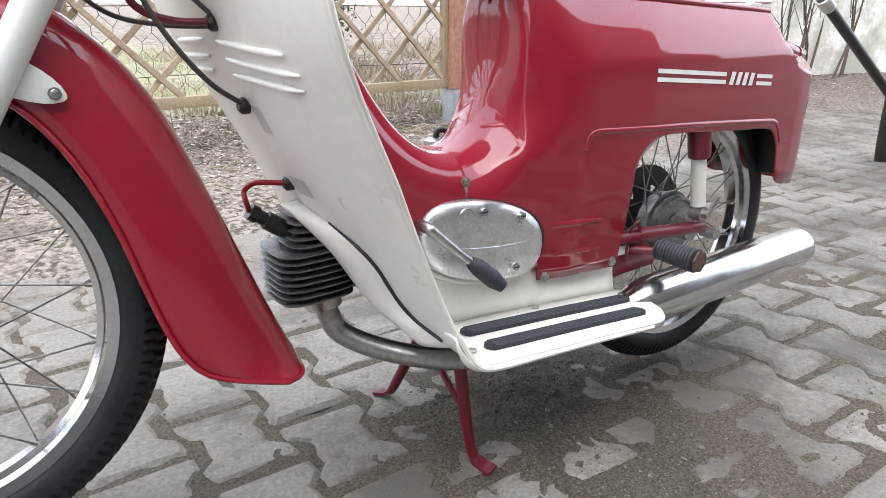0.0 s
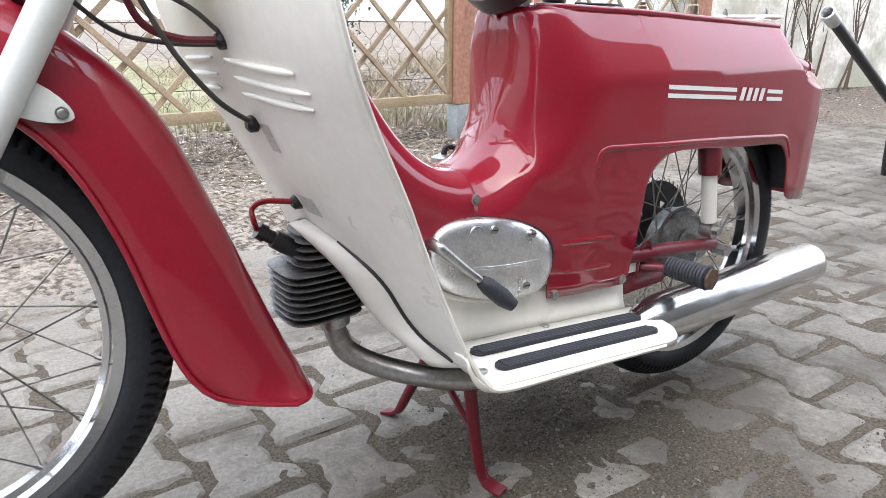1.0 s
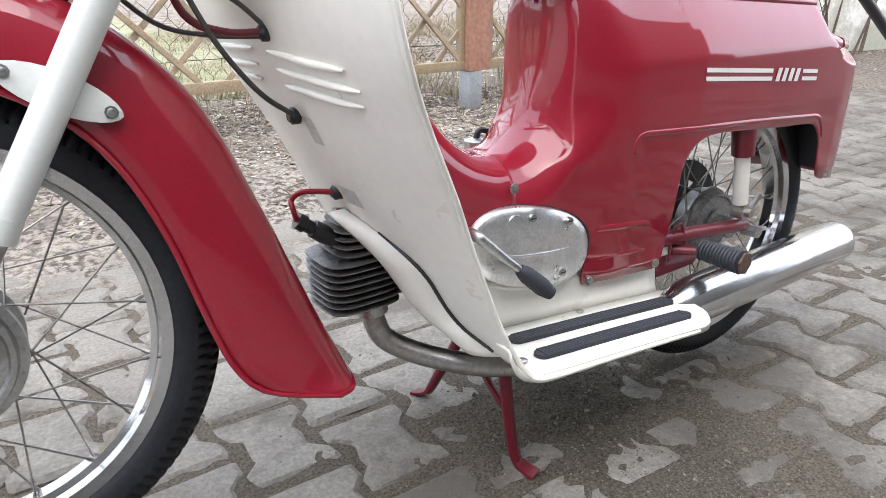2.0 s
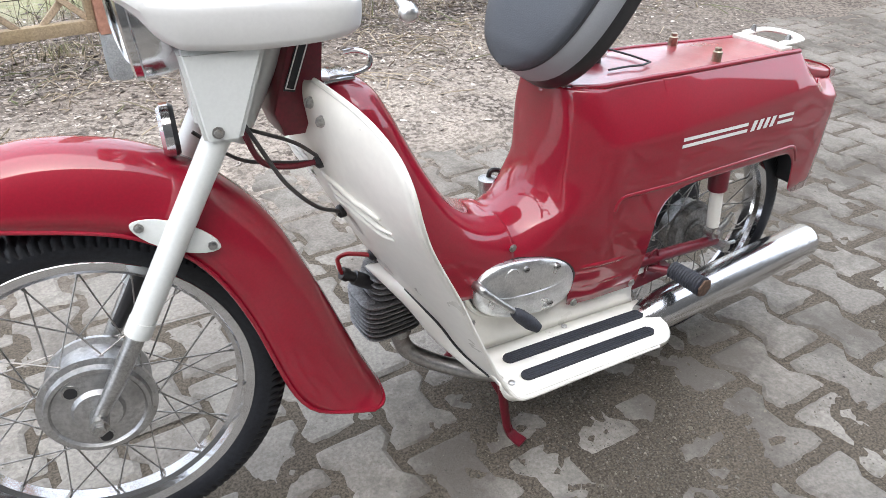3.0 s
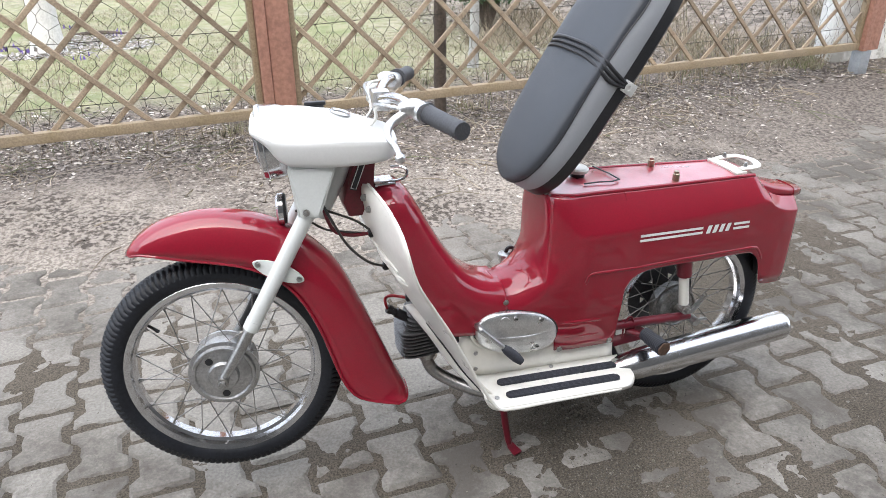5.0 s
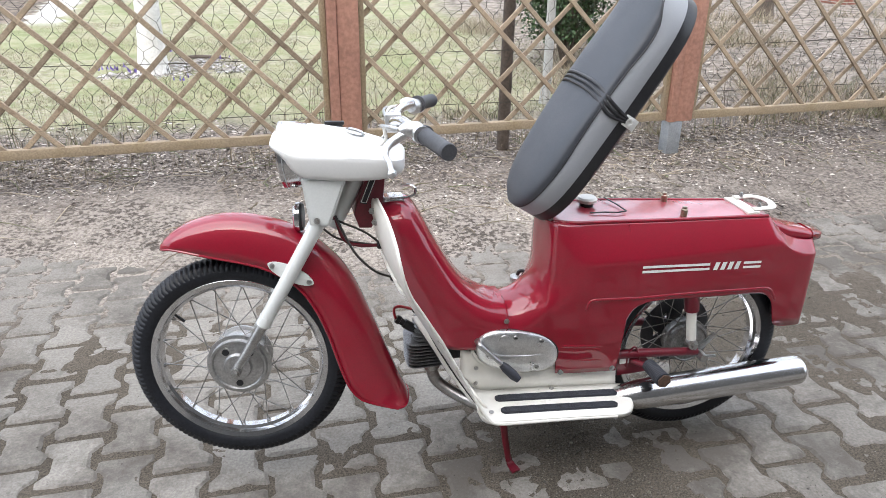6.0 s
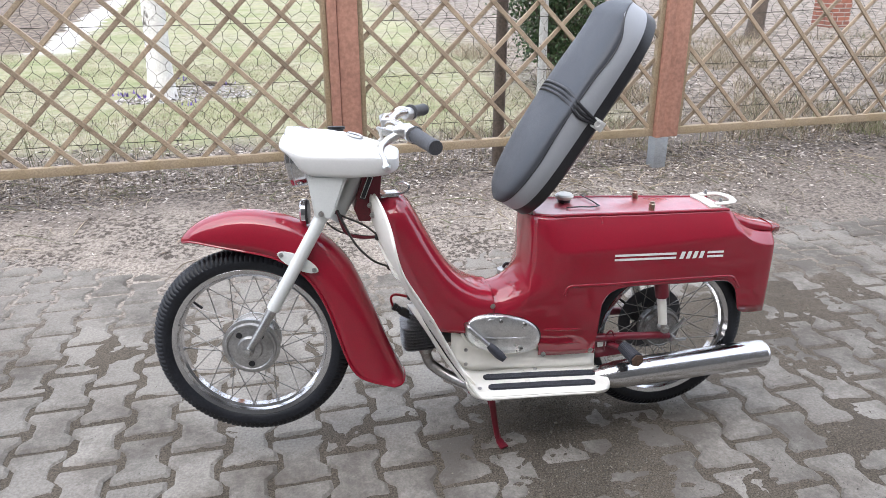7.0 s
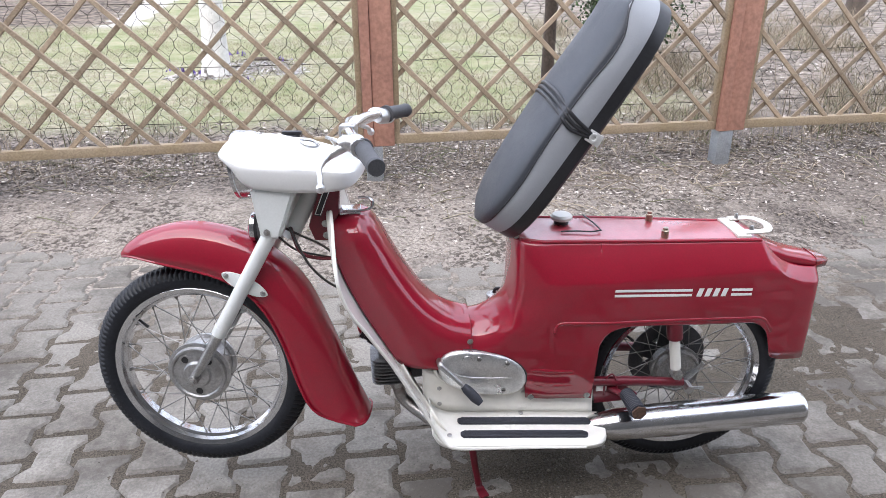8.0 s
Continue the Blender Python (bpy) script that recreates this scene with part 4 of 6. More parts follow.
wheel("front_wheel", STEER @ Matrix.Translation(FRONT_HUB), 0.262, True)
wheel("rear_wheel", Matrix.Translation(REAR_HUB), 0.264, False)


# front mudguard
def front_mudguard():
    crown = smooth_path([(-0.152, 0, 0.655), (-0.125, 0, 0.686), (-0.075, 0, 0.714), (0, 0, 0.729), (0.075, 0, 0.723), (0.15, 0, 0.699), (0.222, 0, 0.650), (0.280, 0, 0.580), (0.328, 0, 0.470), (0.376, 0, 0.340), (0.404, 0, 0.275), (0.412, 0, 0.250)], 6)
    edge = smooth_path([(-0.148, 0, 0.651), (-0.118, 0, 0.662), (-0.07, 0, 0.655), (-0.012, 0, 0.643), (0.05, 0, 0.630), (0.105, 0, 0.612), (0.160, 0, 0.575), (0.200, 0, 0.520), (0.232, 0, 0.440), (0.262, 0, 0.335), (0.300, 0, 0.275), (0.385, 0, 0.247)], 6)
    rows, bead = [], [[], []]
    m = len(crown)
    for i, (c, e) in enumerate(zip(crown, edge)):
        u = i / (m - 1)
        w = lerp_table([(0, 0.012), (0.03, 0.034), (0.10, 0.050), (0.22, 0.058), (0.5, 0.062), (0.85, 0.064), (1, 0.062)], u)
        row = []
        for j in range(25):
            a = math.pi * j / 24
            y = -w * math.copysign(abs(math.cos(a)) ** 0.72, math.cos(a))
            h = math.sin(a) ** 0.80
            p = e.lerp(c, h)
            row.append((p.x, y, p.z))
        rows.append(row)
        bead[0].append(row[0])
        bead[1].append(row[-1])
    bm = skin(rows)
    bm.transform(STEER)
    guard = part("front_mudguard", bm, RED, moped, "deep valanced glossy red front mudguard", solid=0.002)
    for b in bead:
        t = tube([Vector(p) for p in b[::3] + [b[-1]]], 0.0032, 8, 2)
        t.transform(STEER)
        part("rolled_edge", t, RED, guard)
    end = tube([Vector(p) for p in rows[-1][::4]], 0.0032, 8, 3)
    end.transform(STEER)
    part("rolled_edge", end, RED, guard)
    for side in (-1, 1):
        plate = []
        p, q = Vector((0.193, 0.587)), Vector((0.113, 0.628))
        d = (q - p).normalized()
        nrm = Vector((-d.y, d.x))
        for k in range(24):
            a = 2 * math.pi * k / 24
            c = (p + q) / 2 + d * (0.056 * math.cos(a)) + nrm * (0.0185 * math.copysign(abs(math.sin(a)) ** 1.15, math.sin(a)))
            plate.append((c.x, c.y))
        bm = prism(plate, -0.071, -0.067, 0.001)
        if side > 0:
            bm.transform(Matrix.Scale(-1, 4, (0, 1, 0)))
        bm.transform(STEER)
        br = part("bracket", bm, FORKWHITE, guard, "cream painted mudguard bracket")
        for c in (p, q):
            m_ = Matrix.Translation((c.x, -0.071, c.y))
            if side > 0:
                m_ = Matrix.Scale(-1, 4, (0, 1, 0)) @ m_
            part("bolt", hexbolt(0.0042, 0.004, STEER @ m_), STEEL, br)
    return guard


front_mudguard()


def front_fork():
    for side in (-1, 1):
        y = side * 0.072
        leg = part("fork_leg", tube([(0.232, y, 0.745), (0.084, y, 0.488)], [0.0165, 0.0165], 20, 1).copy(), FORKWHITE, moped, "white painted fork leg")
        leg.data.transform(STEER)
        b = tube([(0.086, y, 0.492), (0.042, y, 0.418), (0.010, y, 0.372)], [0.0125, 0.0120, 0.0085], 16, 3)
        b.transform(STEER)
        part("slider", b, STEEL, leg, "bare grey metal fork slider")
        b = tube([(0.093, y, 0.504), (0.082, y, 0.484)], [0.0174, 0.0172], 20, 1)
        b.transform(STEER)
        part("collar", b, FORKWHITE, leg)
        b = tube([(0.0105, y - 0.016, 0.3665), (0.0105, y + 0.016, 0.3665)], 0.0125, 12, 1)
        tube([(0.0105, y + side * 0.016, 0.3665), (0.0105, y + side * 0.024, 0.3665)], 0.0085, 6, 1, bm=b)
        b.transform(STEER)
        part("axle_nut", b, STEEL, leg)
    b = tube([(0.118, 0.03, 0.56), (0.088, 0.035, 0.50), (0.05, 0.04, 0.44)], [0.012, 0.012, 0.009], 10, 4)
    b.transform(STEER)
    part("brake_cable_sleeve", b, BLACK, moped)


front_fork()


def rounded_section(hw, z0, z1, n=7, r=0.35):
    """Half-open rounded rectangle in y and z."""
    out = []
    h = (z1 - z0) / 2
    for k in range(4 * n):
        a = 2 * math.pi * k / (4 * n)
        c, s = math.cos(a), math.sin(a)
        out.append((hw * math.copysign(abs(c) ** r, c), (z0 + z1) / 2 + h * math.copysign(abs(s) ** r, s)))
    return out


def headlamp_cowl():
    # x on the centre line, half width, underside, side crease, crown
    st = [(0.129, 0.040, 0.900, 0.906, 0.916), (0.1295, 0.074, 0.899, 0.906, 0.919), (0.132, 0.090, 0.897, 0.906, 0.922), (0.138, 0.100, 0.893, 0.904, 0.926), (0.148, 0.106, 0.886, 0.899, 0.929), (0.161, 0.110, 0.873, 0.892, 0.931), (0.175, 0.1125, 0.853, 0.887, 0.932), (0.191, 0.114, 0.840, 0.884, 0.932), (0.209, 0.115, 0.834, 0.882, 0.931), (0.270, 0.115, 0.828, 0.880, 0.924), (0.335, 0.115, 0.828, 0.877, 0.905), (0.375, 0.112, 0.831, 0.874, 0.889), (0.393, 0.105, 0.834, 0.871, 0.881), (0.404, 0.092, 0.837, 0.869, 0.876), (0.411, 0.070, 0.840, 0.867, 0.872), (0.414, 0.040, 0.843, 0.865, 0.868)]
    cols = [smooth_path([(k, p[0], p[c]) for k, p in enumerate(st)], 5) for c in (1, 2, 3, 4)]
    rows = []
    for a_, b_, c_, d_ in zip(*cols):
        x, hw, zb, zc, zt = a_.y, a_.z, b_.z, c_.z, d_.z
        e = min(0.010, (zc - zb) * 0.45)
        half = [(0.0, zb), (hw * 0.5, zb), (hw - 0.006 - e, zb), (hw - 0.006 - 0.3 * e, zb + 0.3 * e), (hw - 0.005, zb + e), (hw - 0.001, zc - e), (hw - 0.0005, zc - 0.4 * e)]
        for f in (0.985, 0.965, 0.93, 0.88, 0.8, 0.7, 0.55, 0.4, 0.2, 0.0):
            half.append((hw * f, zc + (zt - zc) * (1 - f ** 2.3)))
        ring = half + [(-y, z) for y, z in reversed(half[1:-1])]
        rows.append([(x, y, z) for y, z in ring])
    bm = skin(rows, False, True, caps=True)
    bm.transform(STEER)
    cowl = part("headlamp_cowl", bm, NACELLE, moped, "plain white plastic headlamp cowl")
    for side in (-1, 1):
        top = [(0.192, -0.098), (0.291, -0.098), (0.291, -0.060), (0.192, -0.055)]
        low = [(0.206, -0.092), (0.248, -0.092), (0.248, -0.060), (0.206, -0.056)]
        bm = bmesh.new()
        A = [bm.verts.new((x, y, 0.834)) for x, y in top]
        B = [bm.verts.new((x, y, 0.722)) for x, y in low]
        bm.faces.new(A), bm.faces.new(list(reversed(B)))
        for k in range(4):
            bm.faces.new((A[k], A[(k + 1) % 4], B[(k + 1) % 4], B[k]))
        bmesh.ops.bevel(bm, geom=bm.edges[:], offset=0.006, segments=3, affect="EDGES")
        if side > 0:
            bm.transform(Matrix.Scale(-1, 4, (0, 1, 0)))
        bm.transform(STEER)
        part("fork_shroud", bm, FORKWHITE, cowl, "tapering white fork shroud")
    b = hexbolt(0.005, 0.004, STEER @ Matrix.Translation((0.222, -0.094, 0.738)))
    part("bolt", b, STEEL, cowl)
    b = block(0.199, 0.206, -0.07, 0.07, 0.745, 0.833, 0.002)
    b.transform(STEER)
    part("shroud_front", b, FORKWHITE, cowl)
    # lamp: chrome rim and glass
    tilt = STEER @ Matrix.Translation((0.158, 0, 0.864)) @ Matrix.Rotation(radians(-4), 4, "Y")
    b = lathe([(0.071, 0.0), (0.077, -0.006), (0.076, -0.014), (0.070, -0.017), (0.067, -0.008)], 48, "x", close=True)
    b.transform(tilt)
    part("lamp_rim", b, CHROME, cowl, "chromed headlamp rim")
    b = disc_stack([(0.069, -0.004), (0.067, -0.012), (0.050, -0.022), (0.028, -0.027)], 40, "x")
    b.transform(tilt)
    part("lamp_glass", b, GLASS, cowl, "clear headlamp glass")
    b = lathe([(0.0755, -0.004), (0.074, 0.02), (0.066, 0.045), (0.048, 0.068), (0.02, 0.078)], 40, "x")
    b.transform(tilt)
    part("lamp_shell", b, SILENCER, cowl, "chromed headlamp shell")
    # switch knob, badge ring, horn
    b = tube([(0.258, 0.03, 0.912), (0.258, 0.03, 0.927)], 0.018, 16, 1)
    block(0.236, 0.280, 0.022, 0.038, 0.926, 0.934, 0.003, bm=b)
    b.transform(STEER)
    part("switch", b, BLACK, cowl)
    b = lathe([(0.015, 0.0), (0.019, 0.003), (0.022, 0.0), (0.019, -0.003)], 32, "z", close=True)
    b.transform(STEER @ Matrix.Translation((0.306, -0.010, 0.9165)) @ Matrix.Rotation(radians(17), 4, "Y") @ Matrix.Scale(1.3, 4, (0, 1, 0)))
    part("badge_ring", b, CHROME, cowl)
    b = disc_stack([(0.030, 0.0), (0.033, -0.004), (0.033, -0.014), (0.024, -0.018), (0.012, -0.020)], 28, "x")
    b.transform(STEER @ Matrix.Translation((0.180, -0.004, 0.722)))
    horn = part("horn", b, BLACK, cowl, "small round black horn")
    b = lathe([(0.024, -0.0185), (0.029, -0.0205), (0.034, -0.016), (0.0345, -0.006), (0.031, -0.014)], 32, "x", close=True)
    b.transform(STEER @ Matrix.Translation((0.180, -0.004, 0.722)))
    part("horn_rim", b, CHROME, horn, "chromed horn rim")


headlamp_cowl()


def steering_head():
    b = tube([(-0.14 + 0.55 * 0.70, 0, 0.70), (-0.14 + 0.55 * 0.86, 0, 0.86)], 0.019, 20, 1)
    head = part("steering_head", b, FORKWHITE, moped, "pale steering column with a dark red gusset")
    b = prism([(0.292, 0.735), (0.322, 0.830), (0.366, 0.830), (0.360, 0.765), (0.332, 0.700), (0.303, 0.702)], -0.036, 0.036, 0.006)
    part("gusset", b, RED_FRAME, head)
    b = prism([(0.306, 0.764), (0.330, 0.824), (0.345, 0.820), (0.321, 0.760)], -0.039, -0.0365, 0.001)
    plate = part("type_plate", b, BLACK, head, "black type plate with a pale border")
    part("plate_border", tube([(0.309, -0.0395, 0.767), (0.331, -0.0395, 0.821), (0.342, -0.0395, 0.818), (0.320, -0.0395, 0.764), (0.309, -0.0395, 0.767)], 0.0009, 6, 1), DECAL, plate)


steering_head()


def handlebar():
    bars = None
    pts = [(0.486, -0.285, 0.932), (0.450, -0.20, 0.942), (0.412, -0.10, 0.953), (0.392, -0.04, 0.943), (0.388, 0, 0.938), (0.392, 0.04, 0.943), (0.412, 0.10, 0.955), (0.448, 0.19, 0.949), (0.478, 0.255, 0.946)]
    b = tube(pts, 0.0105, 16, 6)
    b.transform(STEER)
    bars = part("handlebar", b, CHROME, moped, "chromed handlebar")
    b = block(0.372, 0.408, -0.022, 0.022, 0.915, 0.955, 0.006)
    b.transform(STEER)
    part("clamp", b, ALLOY, bars)
    for side in (-1, 1):
        p, q = (Vector((0.452, -0.190, 0.941)), Vector((0.496, -0.304, 0.929))) if side < 0 else (Vector((0.446, 0.178, 0.949)), Vector((0.485, 0.274, 0.945)))
        g = p.lerp(q, 0.12)
        b = tube([p, p.lerp(q, 0.06), p.lerp(q, 0.07), g, p.lerp(q, 0.9), p.lerp(q, 0.93), q], [0.0205, 0.0205, 0.0175, 0.0168, 0.0160, 0.0172, 0.0160], 20, 1)
        b.transform(STEER)
        part("grip", b, GRIP, bars, "dark grey rubber grip")
        b = tube([(0.430, side * 0.150, 0.9475), (0.436, side * 0.165, 0.946), (0.450, side * 0.202, 0.942)], [0.014, 0.0185, 0.0185], 16, 1)
        tube([(0.437, side * 0.182, 0.946), (0.418, side * 0.184, 0.950), (0.406, side * 0.185, 0.948)], [0.017, 0.015, 0.010], 14, 3, bm=b)
        b.transform(STEER)
        part("switch_housing", b, ALLOY, bars, "cast alloy lever housing")
        b = tube([(0.420, side * 0.185, 0.944), (0.385, side * 0.200, 0.925), (0.378, side * 0.235, 0.912), (0.386, side * 0.268, 0.902), (0.390, side * 0.286, 0.890)], [0.010, 0.0085, 0.006, 0.0055, 0.0055], 10, 5)
        ball = bmesh.new()
        bmesh.ops.create_uvsphere(ball, u_segments=12, v_segments=8, radius=0.0095)
        ball.transform(Matrix.Translation((0.391, side * 0.290, 0.887)))
        merge(b, ball)
        b.transform(STEER)
        part("brake_lever" if side > 0 else "clutch_lever", b, ALLOY, bars, "polished alloy ball-ended lever")
        for dx, dy in ((0.0, 0.0), (0.012, -0.012)):
            b = tube([(0.415 - dx, side * (0.175 + dy), 0.947), (0.380 - dx, side * (0.13 + dy), 0.948), (0.372, side * (0.08 + dy), 0.932), (0.374, side * (0.05 + dy / 2), 0.908), (0.36, side * 0.04, 0.89)], 0.0034, 8, 5)
            b.transform(STEER)
            part("control_cable", b, STEEL if dx else WHITE, bars)


handlebar()


# legshield
SHIELD = [((0.330, 0.770), (0.343, 0.050, 0.775)), ((0.331, 0.750), (0.350, 0.130, 0.770)), ((0.334, 0.730), (0.354, 0.195, 0.760)), ((0.338, 0.708), (0.358, 0.243, 0.740)), ((0.343, 0.682), (0.362, 0.266, 0.710)), ((0.352, 0.650), (0.371, 0.268, 0.670)), ((0.364, 0.615), (0.387, 0.260, 0.628)), ((0.378, 0.580), (0.410, 0.246, 0.585)), ((0.396, 0.540), (0.433, 0.237, 0.542)), ((0.416, 0.500), (0.456, 0.228, 0.500)), ((0.438, 0.460), (0.475, 0.220, 0.460)), ((0.460, 0.420), (0.494, 0.213, 0.420)), ((0.482, 0.380), (0.513, 0.208, 0.380)), ((0.504, 0.340), (0.532, 0.204, 0.340)), ((0.530, 0.300), (0.553, 0.204, 0.298)), ((0.560, 0.268), (0.576, 0.208, 0.260))]


SHIELD_CUT = [(0.24, 0.19), (0.285, 0.165), (0.30, 0.135), (0.33, 0.121), (0.36, 0.122), (0.385, 0.115), (0.407, 0.089), (0.424, 0.050), (0.436, 0.0), (0.46, 0.0)]


def shield_point(u, v):
    """u: 0 at the top to 1 at the foot; v: -1 (near rim) to 1."""
    c = SHIELD_C[min(len(SHIELD_C) - 1, int(round(u * (len(SHIELD_C) - 1))))]
    r = SHIELD_R[min(len(SHIELD_R) - 1, int(round(u * (len(SHIELD_R) - 1))))]
    a = abs(v)
    k = 0.25 * (math.sqrt(a * a + 0.01) - 0.1) / 0.905 + 0.75 * a ** 2.6
    return Vector((c.x + (r.x - c.x) * k, r.y * v, c.z + (r.z - c.z) * k))


SHIELD_C = smooth_path([(c[0], 0, c[1]) for c, r in SHIELD], 5)
SHIELD_R = smooth_path([r for c, r in SHIELD], 5)


def legshield():
    m = len(SHIELD_C)
    shield = None
    split = max(i for i in range(m) if lerp_table(SHIELD_CUT, SHIELD_C[i].z) < 0.002)
    for side in (-1, 1):
        rows = []
        for i in range(m):
            u = i / (m - 1)
            z = SHIELD_C[i].z
            inner = lerp_table(SHIELD_CUT, z)
            v0 = inner / SHIELD_R[i].y if i > split else 0.0
            rows.append([shield_point(u, side * (v0 + (1 - v0) * j / 16)) for j in range(17)])
        if shield is None:
            full = [[shield_point(i / (m - 1), j / 16) for j in range(-16, 17)] for i in range(split + 1)]
            plate = skin(full)
            skin(rows[split:], bm=plate)
            skin(mirror_y(rows[split:]), bm=plate)
            shield = part("legshield", plate, WHITE, moped, "cream painted steel legshield", solid=0.0022)
        rim = [shield_point(i / (m - 1), side * 1.0) for i in range(0, m, 3)]
        part("rim_bead", tube(rim, 0.0038, 8, 3), WHITE, shield)
        if side < 0:
            cut = [rows[i][0] + Vector((-0.002, 0, 0)) for i in range(m) if 0.266 < SHIELD_C[i].z < 0.421]
            part("edge_trim", tube(cut[::3], [0.0012] + [0.0030] * (len(cut[::3]) - 1), 8, 3), BLACK, shield, "black rubber edge trim")
        for za, zb, y0, y1 in ((0.635, 0.622, 0.022, 0.172), (0.616, 0.604, 0.028, 0.182), (0.599, 0.590, 0.034, 0.175)):
            pts = []
            for q in range(9):
                f = q / 8
                u = min(range(m), key=lambda i: abs(SHIELD_C[i].z - (za + (zb - za) * f))) / (m - 1)
                c, r = SHIELD_C[int(round(u * (m - 1)))], SHIELD_R[int(round(u * (m - 1)))]
                p = shield_point(u, side * (y0 + (y1 - y0) * f) / r.y)
                pts.append((p.x - 0.0034, p.y, p.z + za + (zb - za) * f - c.z))
            part("pressed_rib", tube(pts, [0.0014, 0.0032, 0.0037, 0.0039, 0.0040, 0.0040, 0.0039, 0.0035, 0.0014], 14, 3), WHITE, shield)
    # rounded inner cowl beside the cylinder
    rows = []
    for i in range(m):
        z = SHIELD_C[i].z
        if 0.262 < z < 0.437:
            inner = lerp_table(SHIELD_CUT, z)
            p = shield_point(i / (m - 1), -inner / SHIELD_R[i].y)
            left = lerp_table([(0.26, -0.115), (0.275, -0.075), (0.30, -0.048), (0.34, -0.028), (0.38, -0.010), (0.41, 0.012), (0.43, 0.022), (0.44, 0.026)], z)
            rows.append([Vector((p.x + 0.014 - 0.034 * math.sin(math.pi * q / 10 * 0.85), p.y + 0.004 + (left - p.y - 0.004) * q / 10, p.z - 0.010 * q / 10)) for q in range(11)])
    part("inner_cowl", skin(rows), WHITE, shield, solid=0.002)
    for p in ((0.331, -0.060, 0.752), (0.334, -0.085, 0.735)):
        part("bolt", hexbolt(0.0055, 0.004, Matrix.Translation(p)), STEEL, shield)
    for zc, y0, y1, h in ((0.548, -0.030, -0.052, 0.018), (0.462, -0.022, -0.060, 0.015)):
        grid = []
        for i in range(m):
            if abs(SHIELD_C[i].z - zc) < h:
                grid.append([shield_point(i / (m - 1), (y0 + (y1 - y0) * q / 4) / SHIELD_R[i].y) + Vector((-0.0018, 0, 0)) for q in range(5)])
        if len(grid) > 1:
            part("tape_residue", skin(grid), RESIDUE, shield, "faint grey tape residue")
    for p in ((0.381, -0.019, 0.563), (0.436, -0.004, 0.462), (0.350, -0.030, 0.655)):
        part("grommet", disc_stack([(0.010, 0.004), (0.010, -0.004), (0.006, -0.008)], 12, "x").copy(), BLACK, shield).data.transform(Matrix.Translation(p))
    return shield


legshield()


# tunnel and rear body
def tunnel():
    st = [((0.350, 0.750), (0.342, 0.715), 0.058), ((0.385, 0.760), (0.346, 0.690), 0.076), ((0.424, 0.752), (0.352, 0.660), 0.087), ((0.450, 0.716), (0.362, 0.625), 0.091), ((0.472, 0.674), (0.376, 0.590), 0.093), ((0.498, 0.626), (0.394, 0.550), 0.093), ((0.526, 0.580), (0.416, 0.508), 0.092), ((0.554, 0.542), (0.442, 0.462), 0.091), ((0.584, 0.513), (0.468, 0.418), 0.090), ((0.614, 0.494), (0.502, 0.392), 0.089), ((0.638, 0.486), (0.560, 0.380), 0.088), ((0.655, 0.4835), (0.652, 0.37), 0.087)]
    C = smooth_path([(a[0], 0, a[1]) for a, b, w in st], 6)
    B = smooth_path([(b[0], w, b[1]) for a, b, w in st], 6)
    rows = []
    for c, b in zip(C, B):
        w = b.y
        h = (c - Vector((b.x, 0, b.z))).length
        half = []
        for j in range(18):
            t = j / 17
            if t < 0.4:
                f, y = t / 0.4 * max(0.0, 1 - 0.066 / h), w
            else:
                a = (t - 0.4) / 0.6 * math.pi / 2
                f0 = max(0.0, 1 - 0.066 / h)
                f, y = f0 + (1 - f0) * math.sin(a) ** 0.82, w * math.cos(a) ** 0.66 if j < 17 else 0
            x, z = b.x + (c.x - b.x) * f, b.z + (c.z - b.z) * f
            if z > 0.40:
                # the sheet ends just behind the legshield
                m = len(SHIELD_C)
                face = sorted((p.z, p.x) for p in (shield_point(i / (m - 1), min(1.0, y / SHIELD_R[i].y)) for i in range(m)))
                x = max(x, lerp_table(face, z) + 0.005)
            half.append((x, -y, z))
        rows.append(half + [(p[0], -p[1], p[2]) for p in reversed(half[:-1])])
    ob = part("tunnel", skin(rows), RED, moped, "glossy red step-through tunnel", solid=0.002)
    part("screw", hexbolt(0.005, 0.003, Matrix.Translation((0.648, -0.0885, 0.452))), STEEL, ob)
    b = tube([(0.375, -0.026, 0.765), (0.395, -0.028, 0.766), (0.418, -0.028, 0.768), (0.432, -0.026, 0.774), (0.434, -0.020, 0.786), (0.420, -0.012, 0.792), (0.404, -0.006, 0.790)], 0.0032, 8, 5)
    disc = block(0.362, 0.408, -0.034, 0.016, 0.759, 0.766, 0.003)
    merge(b, disc)
    part("bag_hook", b, CHROME, ob, "chromed wire bag hook")
    return ob


tunnel()

